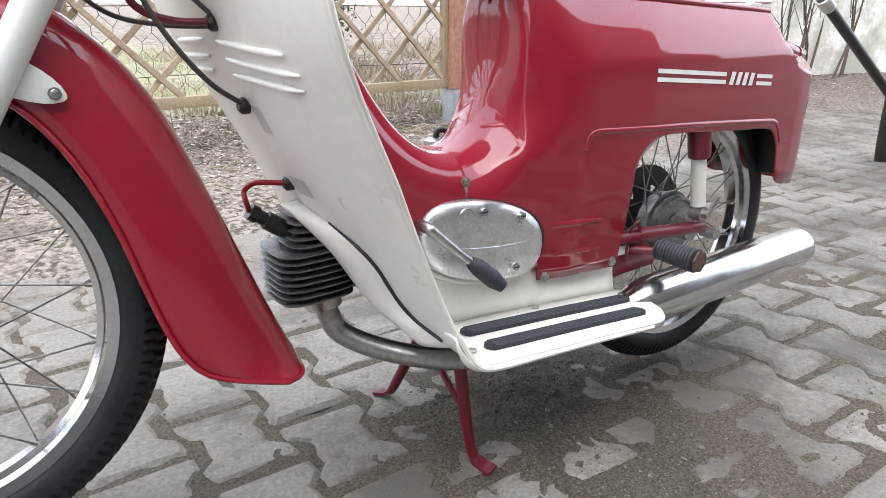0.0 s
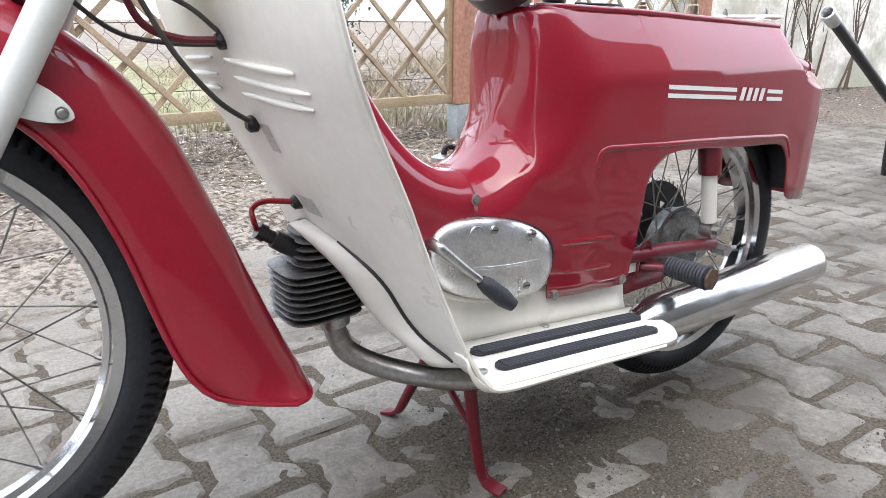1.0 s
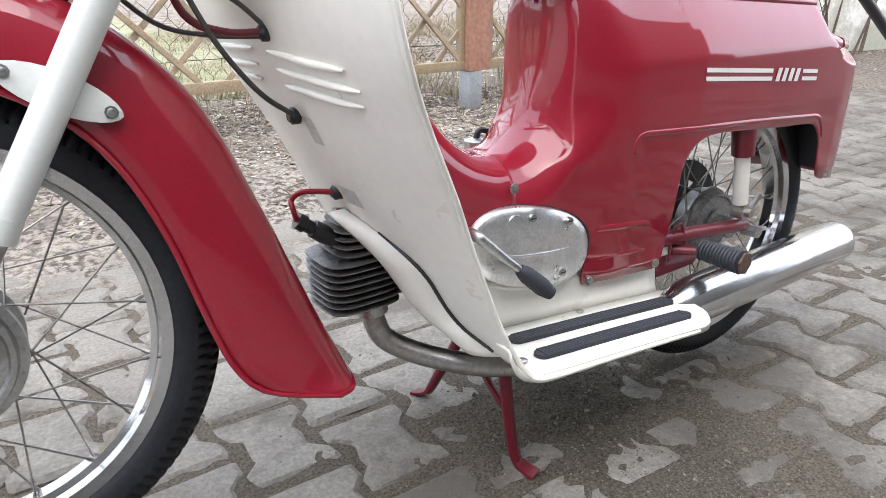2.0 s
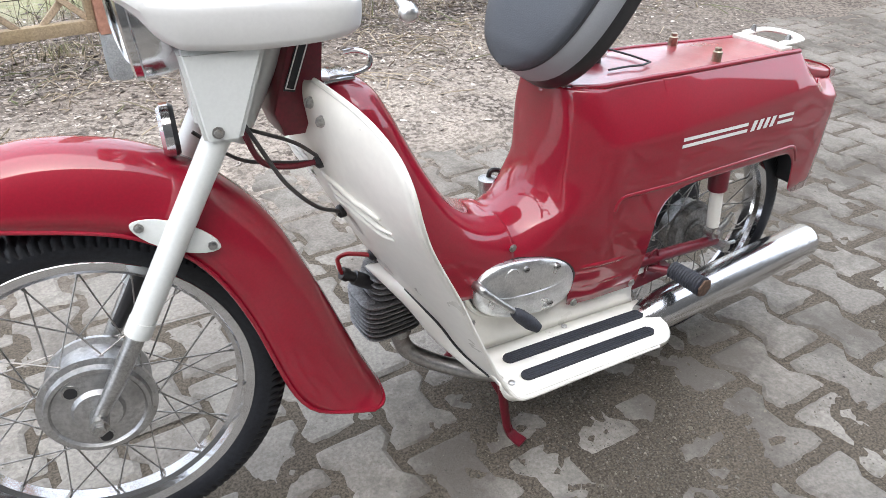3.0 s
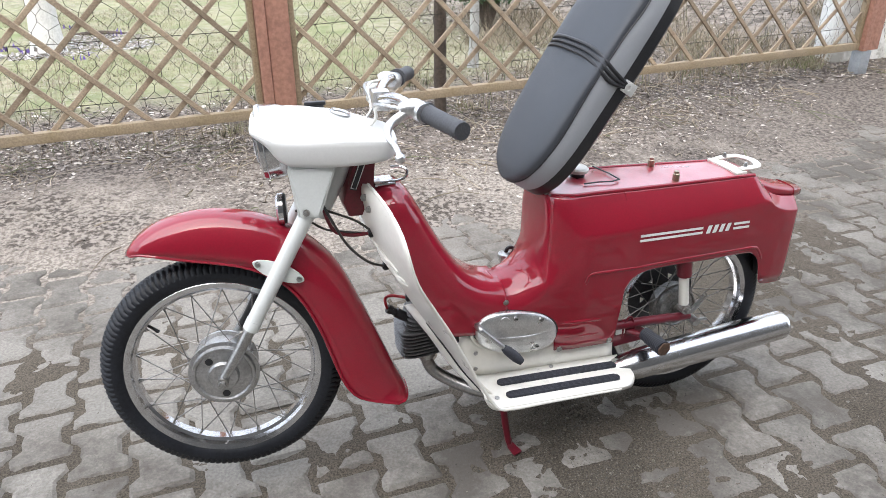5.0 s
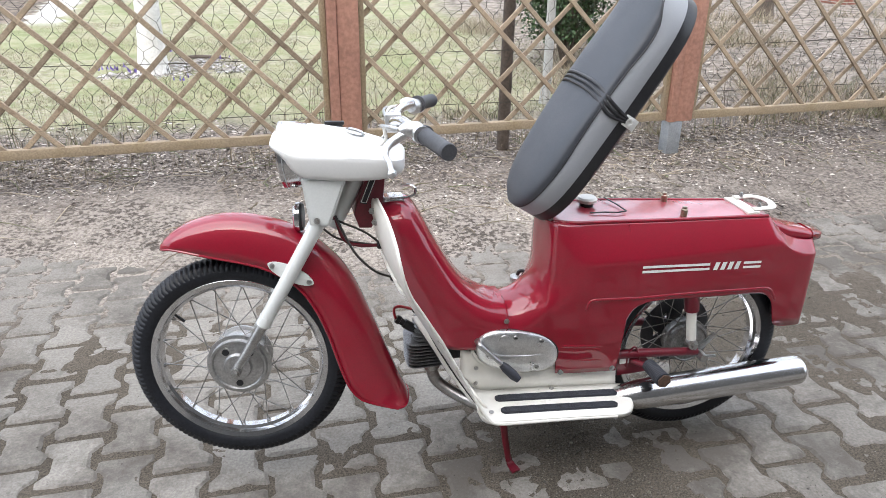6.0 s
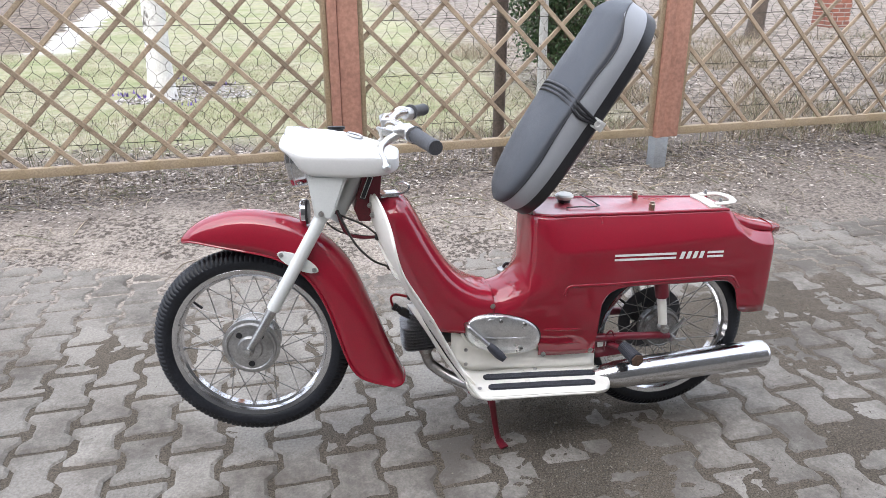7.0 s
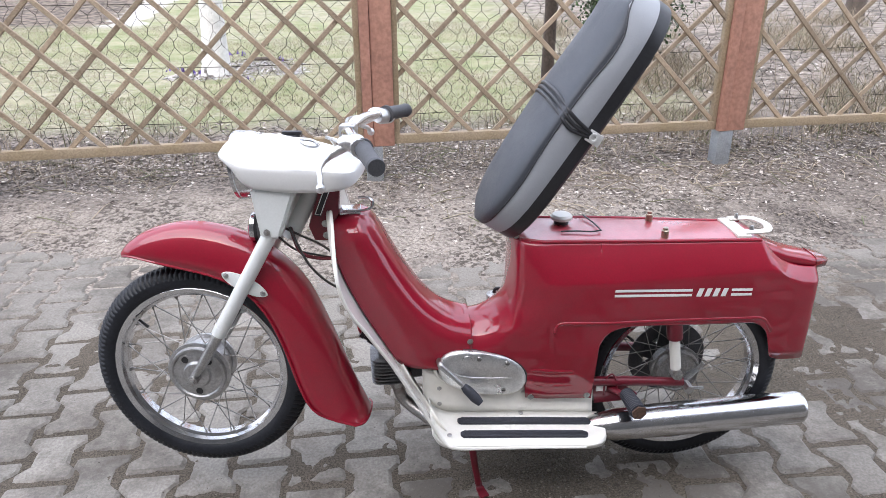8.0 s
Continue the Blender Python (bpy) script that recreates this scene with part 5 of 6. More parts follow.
W_MID = [(0.60, 0.0893), (0.66, 0.0913), (0.72, 0.096), (0.78, 0.106), (0.84, 0.117), (0.974, 0.119), (1.315, 0.094), (1.44, 0.082), (1.48, 0.074), (1.52, 0.060)]
W_TOP = [(0.7512, 0.0), (0.7525, 0.030), (0.758, 0.050), (0.770, 0.066), (0.79, 0.074), (1.0, 0.074), (1.336, 0.058), (1.40, 0.052), (1.52, 0.040)]
BODY = [(0.640, 0.486, 0.640, 0.37), (0.656, 0.484, 0.656, 0.37), (0.672, 0.485, 0.672, 0.37), (0.690, 0.490, 0.692, 0.368), (0.706, 0.498, 0.709, 0.365), (0.722, 0.511, 0.726, 0.362), (0.735, 0.530, 0.742, 0.358), (0.744, 0.556, 0.756, 0.354), (0.749, 0.590, 0.766, 0.350), (0.7505, 0.625, 0.774, 0.347), (0.7512, 0.6895, 0.7805, 0.345), (0.7530, 0.6912, 0.7862, 0.2835), (0.7545, 0.6922, 0.789, 0.283), (0.759, 0.6935, 0.796, 0.283), (0.768, 0.694, 0.81, 0.282), (0.79, 0.693, 0.83, 0.281), (0.83, 0.692, 0.87, 0.280), (0.88, 0.690, 0.91, 0.278), (0.92, 0.689, 0.935, 0.277), (0.945, 0.688, 0.950, 0.276), (0.9455, 0.688, 0.9505, 0.42), (0.952, 0.688, 0.955, 0.445), (0.962, 0.687, 0.966, 0.466), (0.98, 0.686, 0.985, 0.479), (1.01, 0.685, 1.015, 0.485), (1.06, 0.682, 1.06, 0.484), (1.12, 0.679, 1.12, 0.480), (1.18, 0.676, 1.18, 0.475), (1.24, 0.673, 1.24, 0.471), (1.30, 0.670, 1.31, 0.467), (1.325, 0.669, 1.345, 0.461), (1.338, 0.667, 1.365, 0.447), (1.346, 0.662, 1.381, 0.425), (1.356, 0.651, 1.395, 0.382), (1.370, 0.636, 1.404, 0.358), (1.392, 0.617, 1.424, 0.347), (1.42, 0.602, 1.448, 0.343), (1.455, 0.591, 1.475, 0.339), (1.490, 0.585, 1.500, 0.336)]


def ease(v, lo, hi):
    q = min(1.0, max(0.0, (v - lo) / (hi - lo)))
    return q * q * (3 - 2 * q)


def body_half_width(x, z, zt, wt):
    nose = 1 - ease(z, 0.47, 0.56) * (0.58 - 0.58 * math.sqrt(1 - (1 - min(1.0, max(0.0, (x - 0.745) / 0.085))) ** 2))
    base = nose * lerp_table(W_MID, x) * lerp_table([(0.27, 0.78), (0.30, 0.81), (0.33, 0.855), (0.36, 0.90), (0.42, 0.955), (0.49, 0.985), (0.51, 1.0), (0.60, 1.0)], z)
    q = min(1.0, max(0.0, (z - (zt - 0.075)) / 0.075))
    bulb = wt + (base - wt) * math.sqrt(max(0.0, 1 - q * q))
    zc = min(0.602, zt - 0.03)
    q = min(1.0, max(0.0, (z - zc) / (zt - zc)))
    flat = base + (wt - base) * (0.58 * q + 0.42 * q * q)
    k = ease(x, 0.755, 0.845)
    return bulb + (flat - bulb) * k


def rear_body():
    stations = []
    for span in (BODY[:11], BODY[11:19], BODY[19:]):
        up = smooth_path([(b_[0], 0, b_[1]) for b_ in span], 3)
        down = smooth_path([(b_[2], 0, b_[3]) for b_ in span], 3)
        stations += [(a_.x, a_.z, c_.x, c_.z) for a_, c_ in zip(up, down)]
    rows = []
    for xt, zt, xb, zb in stations:
        wt = lerp_table(W_TOP, xt) if zt > 0.6904 or xt > 0.8 else 0.0
        z2 = min(0.494, zb + 0.55 * (zt - zb))
        z1 = max(zb, min(0.42, zb + 0.72 * (z2 - zb)) if xt < 0.9452 else zb)
        k = ease(xt, 0.755, 0.845)
        levels = [zb + (z1 - zb) * j / 8 for j in range(8)] + [z1 + (z2 - z1) * j / 5 for j in range(5)]
        for j in range(25):
            t_ = j / 24
            zc = min(0.602, zt - 0.03)
            flat = z2 + (zc - z2) * j / 10 if j < 10 else zc + (zt - zc) * (j - 10) / 14
            levels.append(k * flat + (1 - k) * (z2 + (zt - z2) * math.sin(t_ * math.pi / 2) ** 0.9))
        half = []
        for z in levels:
            f = (z - zb) / (zt - zb)
            x = xb + (xt - xb) * f
            half.append((x, -body_half_width(x, z, zt, wt), z))
        rows.append(half)
    # close the tail with a rounded back
    for k, (dx, f) in enumerate(((0.010, 0.82), (0.016, 0.5), (0.018, 0.0))):
        rows.append([(p[0] + dx, p[1] * f, p[2]) for p in rows[len(stations) - 1]])
    bm = skin(rows)
    skin(mirror_y(rows), bm=bm)
    body = part("rear_body", bm, RED, moped, "glossy red pressed-steel rear body", solid=0.0022)
    # top deck with raised edge
    deck = []
    for x in np.linspace(0.752, 1.338, 40):
        w = lerp_table(W_TOP, x)
        z = lerp_table([(b[0], b[1]) for b in BODY if b[1] > 0.66], x)
        deck.append([(x, w * (j / 8 - 1), z + 0.0008 + 0.004 * (1 - (j / 8 - 1) ** 2)) for j in range(17)])
    top = part("top_deck", skin(deck), REDSHEEN, body, "dull red top deck under the seat, sky sheen in its paint colour", solid=0.002)
    for side in (-1, 1):
        rim = [(x, side * lerp_table(W_TOP, x), lerp_table([(b[0], b[1]) for b in BODY if b[1] > 0.66], x) + 0.001) for x in np.linspace(0.764, 1.336, 14)]
        part("edge_bead", tube(rim, 0.0048, 10, 3), RED, body)
        sw = [(0.842, 0.476), (0.846, 0.496), (0.858, 0.504), (0.90, 0.503), (1.10, 0.494), (1.30, 0.481), (1.352, 0.476), (1.372, 0.462), (1.392, 0.43)]
        sw = [(p_.x, p_.z) for p_ in smooth_path([(x, 0, z) for x, z in sw], 5)]
        pts = [(x, side * (body_half_width(x, z, 0.68, 0.07) - 0.0016), z) for x, z in sw]
        part("swage", tube(pts, [0.001] + [0.005] * (len(pts) - 2) + [0.001], 12, 1), RED, body)
        sw = [(0.775, 0.368), (0.80, 0.371), (0.84, 0.370), (0.89, 0.366), (0.938, 0.360)]
        pts = [(x, side * (body_half_width(x, z, 0.68, 0.07) - 0.0045), z) for x, z in sw]
        part("swage", tube(pts, [0.001, 0.007, 0.0075, 0.007, 0.001], 10, 5), RED, body)
        sw = [(0.800, 0.318), (0.815, 0.322), (0.86, 0.321), (0.90, 0.318), (0.915, 0.312)]
        pts = [(x, side * (body_half_width(x, z, 0.68, 0.07) - 0.0035), z) for x, z in sw]
        part("swage", tube(pts, [0.001, 0.0055, 0.006, 0.0055, 0.001], 10, 5), RED, body)
        for p in [(x_, side * (body_half_width(x_, 0.286, 0.68, 0.07) + 0.001), 0.286) for x_ in (0.800, 0.938)]:
            m_ = Matrix.Translation(p) if side < 0 else Matrix.Translation(p) @ Matrix.Scale(-1, 4, (0, 1, 0))
            part("bolt", hexbolt(0.0055, 0.004, m_), STEEL, body)
        # paint-mask stripes and the maker's mark as plain slanted blocks
        def strip(x0, x1, low, high, slant=0.0):
            rows_ = []
            for x in np.linspace(x0, x1, 8):
                line = 0.569 - 0.076 * (x - 0.974)
                zt_ = lerp_table([(b_[0], b_[1]) for b_ in BODY if b_[1] > 0.66], x)
                rows_.append([(x + slant * h, side * (body_half_width(x, line + h, zt_, lerp_table(W_TOP, x)) + 0.0022), line + h) for h in (low, (low + high) / 2, high)])
            return skin(rows_)
        for h in (0.0, 0.0125):
            part("stripe", strip(0.974, 1.163, h, h + 0.0065), DECAL, body, "white painted stripe")
            part("stripe", strip(1.262, 1.315, h, h + 0.0065), DECAL, body, "white painted stripe")
        for k in range(4):
            x0 = 1.174 + 0.0205 * k
            part("maker_mark", strip(x0, x0 + 0.0125, -0.001, 0.020, 0.28), DECAL, body)
    # studs, latch loop, filler cap, shade line of the hatch slot
    for side in (-1, 1):
        part("stud", disc_stack([(0.0085, 0.676), (0.0085, 0.697), (0.006, 0.699), (0.006, 0.704)], 14, "z").copy(), BRASS, top).data.transform(Matrix.Translation((1.103, side * 0.052, 0.003)))
    loop = tube([(1.300, -0.043, 0.0), (1.345, -0.043, 0.0), (1.364, -0.030, 0.0), (1.373, 0.0, 0.0), (1.364, 0.030, 0.0), (1.345, 0.043, 0.0), (1.300, 0.043, 0.0)], 0.0098, 12, 5)
    loop.transform(Matrix.Translation((0, 0, 0.684)) @ Matrix.Diagonal((1, 1, 0.45, 1)))
    part("latch_loop", loop, WHITE, top, "cream painted flat latch loop")
    part("latch_plate", block(1.280, 1.312, -0.058, 0.058, 0.673, 0.681, 0.002), WHITE, top)
    for side in (-1, 1):
        part("screw", disc_stack([(0.006, 0.68), (0.006, 0.690), (0.003, 0.698)], 8, "z").copy(), STEEL, top).data.transform(Matrix.Translation((1.318, side * 0.04, 0)))
    cap = disc_stack([(0.019, 0.702), (0.024, 0.7035), (0.025, 0.704), (0.026, 0.711), (0.021, 0.716), (0.009, 0.717)], 28, "z")
    cap.transform(Matrix.Translation((0.878, 0.028, 0.003)))
    part("filler_cap", cap, WHITE, top, "white fuel filler cap")
    neck = disc_stack([(0.0175, 0.690), (0.0175, 0.7055)], 24, "z")
    neck.transform(Matrix.Translation((0.878, 0.028, 0.003)))
    part("filler_neck", neck, BLACK, top, "black filler neck")
    # Shade of the hatch gap is drawn as a thin black rod.
    part("hatch_gap", tube([(0.862, -0.0335, 0.7000), (0.90, -0.0335, 0.6995), (0.957, -0.0330, 0.6985), (0.941, 0.066, 0.6990)], 0.0019, 6, 2), BLACK, top, "black line for the shade in the gap round the filler hatch")
    # rear lamp pod
    st = [(1.335, 0.640, 0.668, 0.050), (1.36, 0.60, 0.655, 0.050), (1.42, 0.585, 0.626, 0.046), (1.48, 0.575, 0.609, 0.040), (1.515, 0.576, 0.600, 0.034), (1.526, 0.580, 0.595, 0.026)]
    rows = [[(a[0], y, z) for y, z in rounded_section(a[3], a[1], a[2], 6, 0.6)] for a in st]
    pod = part("rear_lamp_pod", skin(rows, False, True, caps=True), RED, body, "red tail lamp pod")
    rows = [[(x, y, z) for y, z in rounded_section(w, a, b, 6, 0.6)] for x, a, b, w in ((1.500, 0.570, 0.606, 0.038), (1.530, 0.574, 0.599, 0.031), (1.540, 0.580, 0.594, 0.02))]
    part("rear_lens", skin(rows, False, True, caps=True), REDLENS, pod, "red tail lamp lens")
    # dark inner mudguard
    rows = []
    for a in np.linspace(radians(26), radians(150), 24):
        c, s = math.cos(a), math.sin(a)
        rows.append([(min(REAR_HUB.x + 0.292 * c, 1.46), y, min(REAR_HUB.z + 0.292 * s, 0.655)) for y in np.linspace(-0.05, 0.05, 9)])
    part("inner_mudguard", skin(rows), BLACK, body, solid=0.002)
    part("splash_guard", block(1.420, 1.424, -0.066, 0.066, 0.365, 0.49, 0.001), BLACK, body)
    return body


rear_body()


# seat, tipped up on its front hinge
def seat():
    O = Vector((0.757, 0, 0.690))
    S, Tn = Vector((0.54, 0, 0.8417)).normalized(), Vector((-0.8417, 0, 0.54)).normalized()
    L = 0.600

    def half_width(s):
        return 0.118 * math.sqrt(max(0.0, 1 - abs((s - 0.5 * L) / (0.5 * L)) ** 5)) * lerp_table([(0, 0.93), (0.3, 1.0), (L, 1.0)], s)

    def height(s):
        return lerp_table([(0, 0.098), (0.03, 0.110), (0.08, 0.117), (0.17, 0.121), (0.3, 0.119), (0.45, 0.117), (0.55, 0.116), (0.58, 0.106), (L, 0.085)], s)

    def at(s, t, y):
        p = O + S * (s - 0.015) + Tn * t
        return (p.x, y, p.z)

    N = 46
    ss = [L * (0.5 - 0.5 * math.cos(math.pi * (0.012 + 0.976 * i / (N - 1)))) for i in range(N)]

    def seam(s):
        return min(height(s) - 0.004, lerp_table([(0, 0.086), (0.07, 0.090), (0.16, 0.091), (0.235, 0.097), (0.32, 0.098), (0.39, 0.095), (0.465, 0.086), (0.51, 0.092), (0.55, 0.112), (0.57, 0.122), (L, 0.12)], s))

    LOW, EDGE = 0.012, 0.043
    rows_side, rows_top, rows_base = [], [], []
    for s in ss:
        w, h = half_width(s), height(s)
        sm = seam(s)
        rows_base.append([at(s, t, y) for t, y in ((LOW, -w * 0.90), (LOW, -w * 0.97), (LOW + 0.006, -w * 1.01), (EDGE, -w * 1.005), (EDGE, w * 1.005), (LOW + 0.006, w * 1.01), (LOW, w * 0.97), (LOW, w * 0.90))])
        rows_side.append([at(s, EDGE + (sm - EDGE) * j / 5, -w * (1 + 0.03 * math.sin(math.pi * j / 5))) for j in range(6)])
        top = []
        for j in range(21):
            a = math.pi * j / 20
            top.append(at(s, sm + (h - sm) * math.sin(a) ** 0.62, -w * math.copysign(abs(math.cos(a)) ** 0.7, math.cos(a))))
        rows_top.append(top)
    st = part("seat", skin(rows_top, caps=False), VINYL, moped, "tipped-up dual seat with dark grey vinyl top and lighter sides")
    b = skin(rows_side)
    skin(mirror_y(rows_side), bm=b)
    for e in (0, -1):
        a, c = rows_side[e], mirror_y([rows_side[e]])[0]
        skin([a, c], bm=b)
    part("side_band", b, GREYVINYL, st, "light grey vinyl side band")
    part("seat_base", skin(rows_base, False, True, caps=True), BLACK, st, "black seat base")
    for side in (-1, 1):
        line = [at(s, seam(s), side * half_width(s) * 1.005) for s in ss[::3]]
        part("piping", tube(line, 0.0018, 6, 3), BLACK, st)
    # passenger strap: four cords round the seat with a bracket
    s0 = 0.302
    for k in range(3):
        s = s0 + 0.011 * (k - 1)
        h, w = height(s), half_width(s)
        pts = []
        for j in range(13):
            a = math.pi * j / 12
            sk = s + 0.022 * math.sin(a)
            pts.append(at(sk, h * 0.6 + (h * 0.4 + 0.004) * math.sin(a) ** 0.6, -(w + 0.004) * math.copysign(abs(math.cos(a)) ** 0.7, math.cos(a))))
        pts = [at(s0 + 0.004 * k - 0.004, 0.030, -w - 0.003)] + pts + [at(s0 + 0.004 * k - 0.004, 0.030, w + 0.003)]
        part("strap", tube(pts, 0.0042, 8, 3), BLACK, st, "black passenger strap")
    w = half_width(s0)
    for side in (-1, 1):
        p = at(s0, 0.023, side * (w + 0.001))
        ahead = (Vector(at(s0 + 0.01, 0.023, 0)) - Vector(at(s0, 0.023, 0))).normalized()
        turn = Matrix.Translation(p) @ Matrix.Rotation(-math.atan2(ahead.z, ahead.x), 4, "Y")
        b = block(-0.013, 0.013, min(0, side * 0.004), max(0, side * 0.004), -0.020, 0.014, 0.0018)
        lathe([(0.0045, side * 0.004), (0.0055, side * 0.0065), (0.0095, side * 0.0065), (0.0105, side * 0.004)], 20, "y", bm=b)
        b.transform(turn)
        part("strap_bracket", b, BRIGHTZINC, st, "bright strap bracket")
    part("hinge", tube([(0.756, -0.05, 0.700), (0.756, 0.05, 0.700)], 0.007, 10, 1), STEEL, st)


seat()


# engine
def engine():
    """Crankcase block with its polished side cover and the finned cylinder."""
    case = part("engine", block(0.585, 0.79, -0.062, 0.07, 0.27, 0.42, 0.02, seg=3), IRON, moped, "small two-stroke engine")
    cx, cz = 0.679, 0.366

    def egg(a, f):
        c, s = math.cos(a), math.sin(a)
        rx = 0.107
        x, z = rx * math.copysign(abs(c) ** 0.82, c), 0.0585 * math.copysign(abs(s) ** 0.82, s)
        z -= 0.20 * x
        return cx + f * x, cz + f * z
    rows = []
    for f, y in ((1.0, -0.060), (1.0, -0.090), (0.985, -0.095), (0.95, -0.0985), (0.80, -0.102), (0.5, -0.105), (0.2, -0.106), (0.001, -0.106)):
        rows.append([(egg(2 * math.pi * k / 56, f)[0], y, egg(2 * math.pi * k / 56, f)[1]) for k in range(56)])
    # Black strip on the body stands for the shade along the cover's upper edge.
    ring = []
    for k in range(-3, 34):
        row = []
        for f, o in ((0.96, 0.0012), (1.010, 0.0012), (1.015, -0.003)):
            x, z = egg(2 * math.pi * k / 56, f)
            row.append((x, -max(0.0795, body_half_width(x, z, 0.68, 0.07)) - o, z))
        ring.append(row)
    part("cover_gap", skin(ring), BLACK, case)
    cover = part("engine_cover", skin(rows, False, True), ALLOY, case, "scratched cast alloy engine cover")
    part("cover_rib", tube([(0.578, -0.095, 0.400), (0.600, -0.1005, 0.380), (0.630, -0.1030, 0.366), (0.69, -0.1045, 0.358), (0.74, -0.1020, 0.356), (0.780, -0.095, 0.356)], [0.0015, 0.0028, 0.003, 0.003, 0.003, 0.0015], 8, 5), ALLOY, cover)
    for x, z in ((0.668, 0.412), (0.736, 0.396), (0.728, 0.322)):
        part("screw", tube([(x, -0.095, z), (x, -0.1065, z)], 0.0055, 10, 1), STEEL, cover)
        part("screw_slot", block(x - 0.0045, x + 0.0045, -0.1072, -0.1064, z - 0.0008, z + 0.0008), BLACK, cover)
    b = lathe([(0.0105, -0.1015), (0.0125, -0.1035), (0.0135, -0.1015)], 24, "y", close=True)
    b.transform(Matrix.Translation((0.640, 0, 0.408)))
    part("inspection_ring", b, STEEL, cover)
    lip = [(egg(2 * math.pi * k / 56, 1.075)[0], -0.0815, egg(2 * math.pi * k / 56, 1.085)[1]) for k in range(27, 55, 2)]
    part("panel_lip", tube(lip, [0.001] + [0.0042] * (len(lip) - 2) + [0.001], 8, 3), WHITE, cover, "cream pressed lip of the inner panel")
    # gear lever
    lev = part("gear_lever", tube([(0.576, -0.078, 0.405), (0.576, -0.106, 0.405), (0.583, -0.113, 0.398), (0.612, -0.122, 0.371), (0.638, -0.133, 0.348)], [0.008, 0.008, 0.0072, 0.0056, 0.005], 10, 5), STEEL, case, "worn steel gear lever")
    part("lever_rubber", tube([(0.628, -0.128, 0.356), (0.637, -0.133, 0.348), (0.655, -0.143, 0.331), (0.667, -0.150, 0.320)], [0.008, 0.0118, 0.0125, 0.0085], 12, 4), RUBBER, lev, "black rubber lever pad")
    # upright finned cylinder in front of the crankcase
    ax, fore = Vector((-0.03, 0, 1.0)).normalized(), Vector((-1.0, 0, -0.03)).normalized()
    sidev = Vector((0, 1, 0))
    A = Vector((0.466, 0.022, 0.298))
    part("barrel", tube([A - ax * 0.004, A + ax * 0.075], 0.034, 20, 1), IRON, case)
    part("cylinder_head", tube([A + ax * 0.074 - fore * 0.012, A + ax * 0.124 - fore * 0.016], 0.022, 20, 1), IRON, case)
    part("neck", tube([A + Vector((0.02, 0, 0.03)), Vector((0.60, 0.01, 0.34))], 0.035, 16, 1), IRON, case)
    for k in range(13):
        c = A + ax * (0.006 + 0.0094 * k)
        r, ry = (0.053, 0.051) if k < 8 else (0.044, 0.046 - 0.003 * (k - 8))
        c = c + fore * (0.0 if k < 8 else -0.010 - 0.002 * (k - 8))
        pts = []
        for q in range(40):
            a = 2 * math.pi * q / 40
            cc, s = math.cos(a), math.sin(a)
            pts.append((math.copysign(abs(cc) ** 0.5, cc) * ry, math.copysign(abs(s) ** 0.5, s) * r))
        rows = []
        for off, f in ((-0.0013, 0.5), (-0.0013, 0.975), (-0.0006, 1.0), (0.0006, 1.0), (0.0013, 0.975), (0.0013, 0.5)):
            rows.append([c + ax * off + sidev * (y * f) + fore * (z * f) for y, z in pts])
        part("cooling_fin", skin(rows, False, True), FIN, case)
    p, q = Vector((0.440, 0.016, 0.392)), Vector((0.391, 0.022, 0.426))
    part("plug_cap", tube([p, p.lerp(q, 0.35), p.lerp(q, 0.6), p.lerp(q, 0.62), p.lerp(q, 0.8), p.lerp(q, 0.82), q], [0.011, 0.0125, 0.012, 0.009, 0.009, 0.0115, 0.0105], 14, 1), BLACK, case, "black spark plug cap")
    part("plug_lead", tube([q, q + Vector((-0.004, -0.002, 0.014)), Vector((0.388, 0.026, 0.452)), Vector((0.398, 0.018, 0.462)), Vector((0.416, 0.006, 0.463)), Vector((0.434, -0.006, 0.462))], 0.0036, 8, 6), REDLEAD, case, "red ignition lead")
    # carburettor top behind the body, far side
    part("carburettor", disc_stack([(0.016, 0.40), (0.016, 0.455), (0.019, 0.456), (0.019, 0.470), (0.008, 0.474)], 16, "z").copy(), STEEL, case).data.transform(Matrix.Translation((0.735, 0.112, 0)))
    part("carburettor_cable", tube([(0.735, 0.112, 0.47), (0.742, 0.112, 0.485), (0.765, 0.108, 0.478), (0.79, 0.10, 0.45)], 0.005, 8, 5), BLACK, case)


engine()


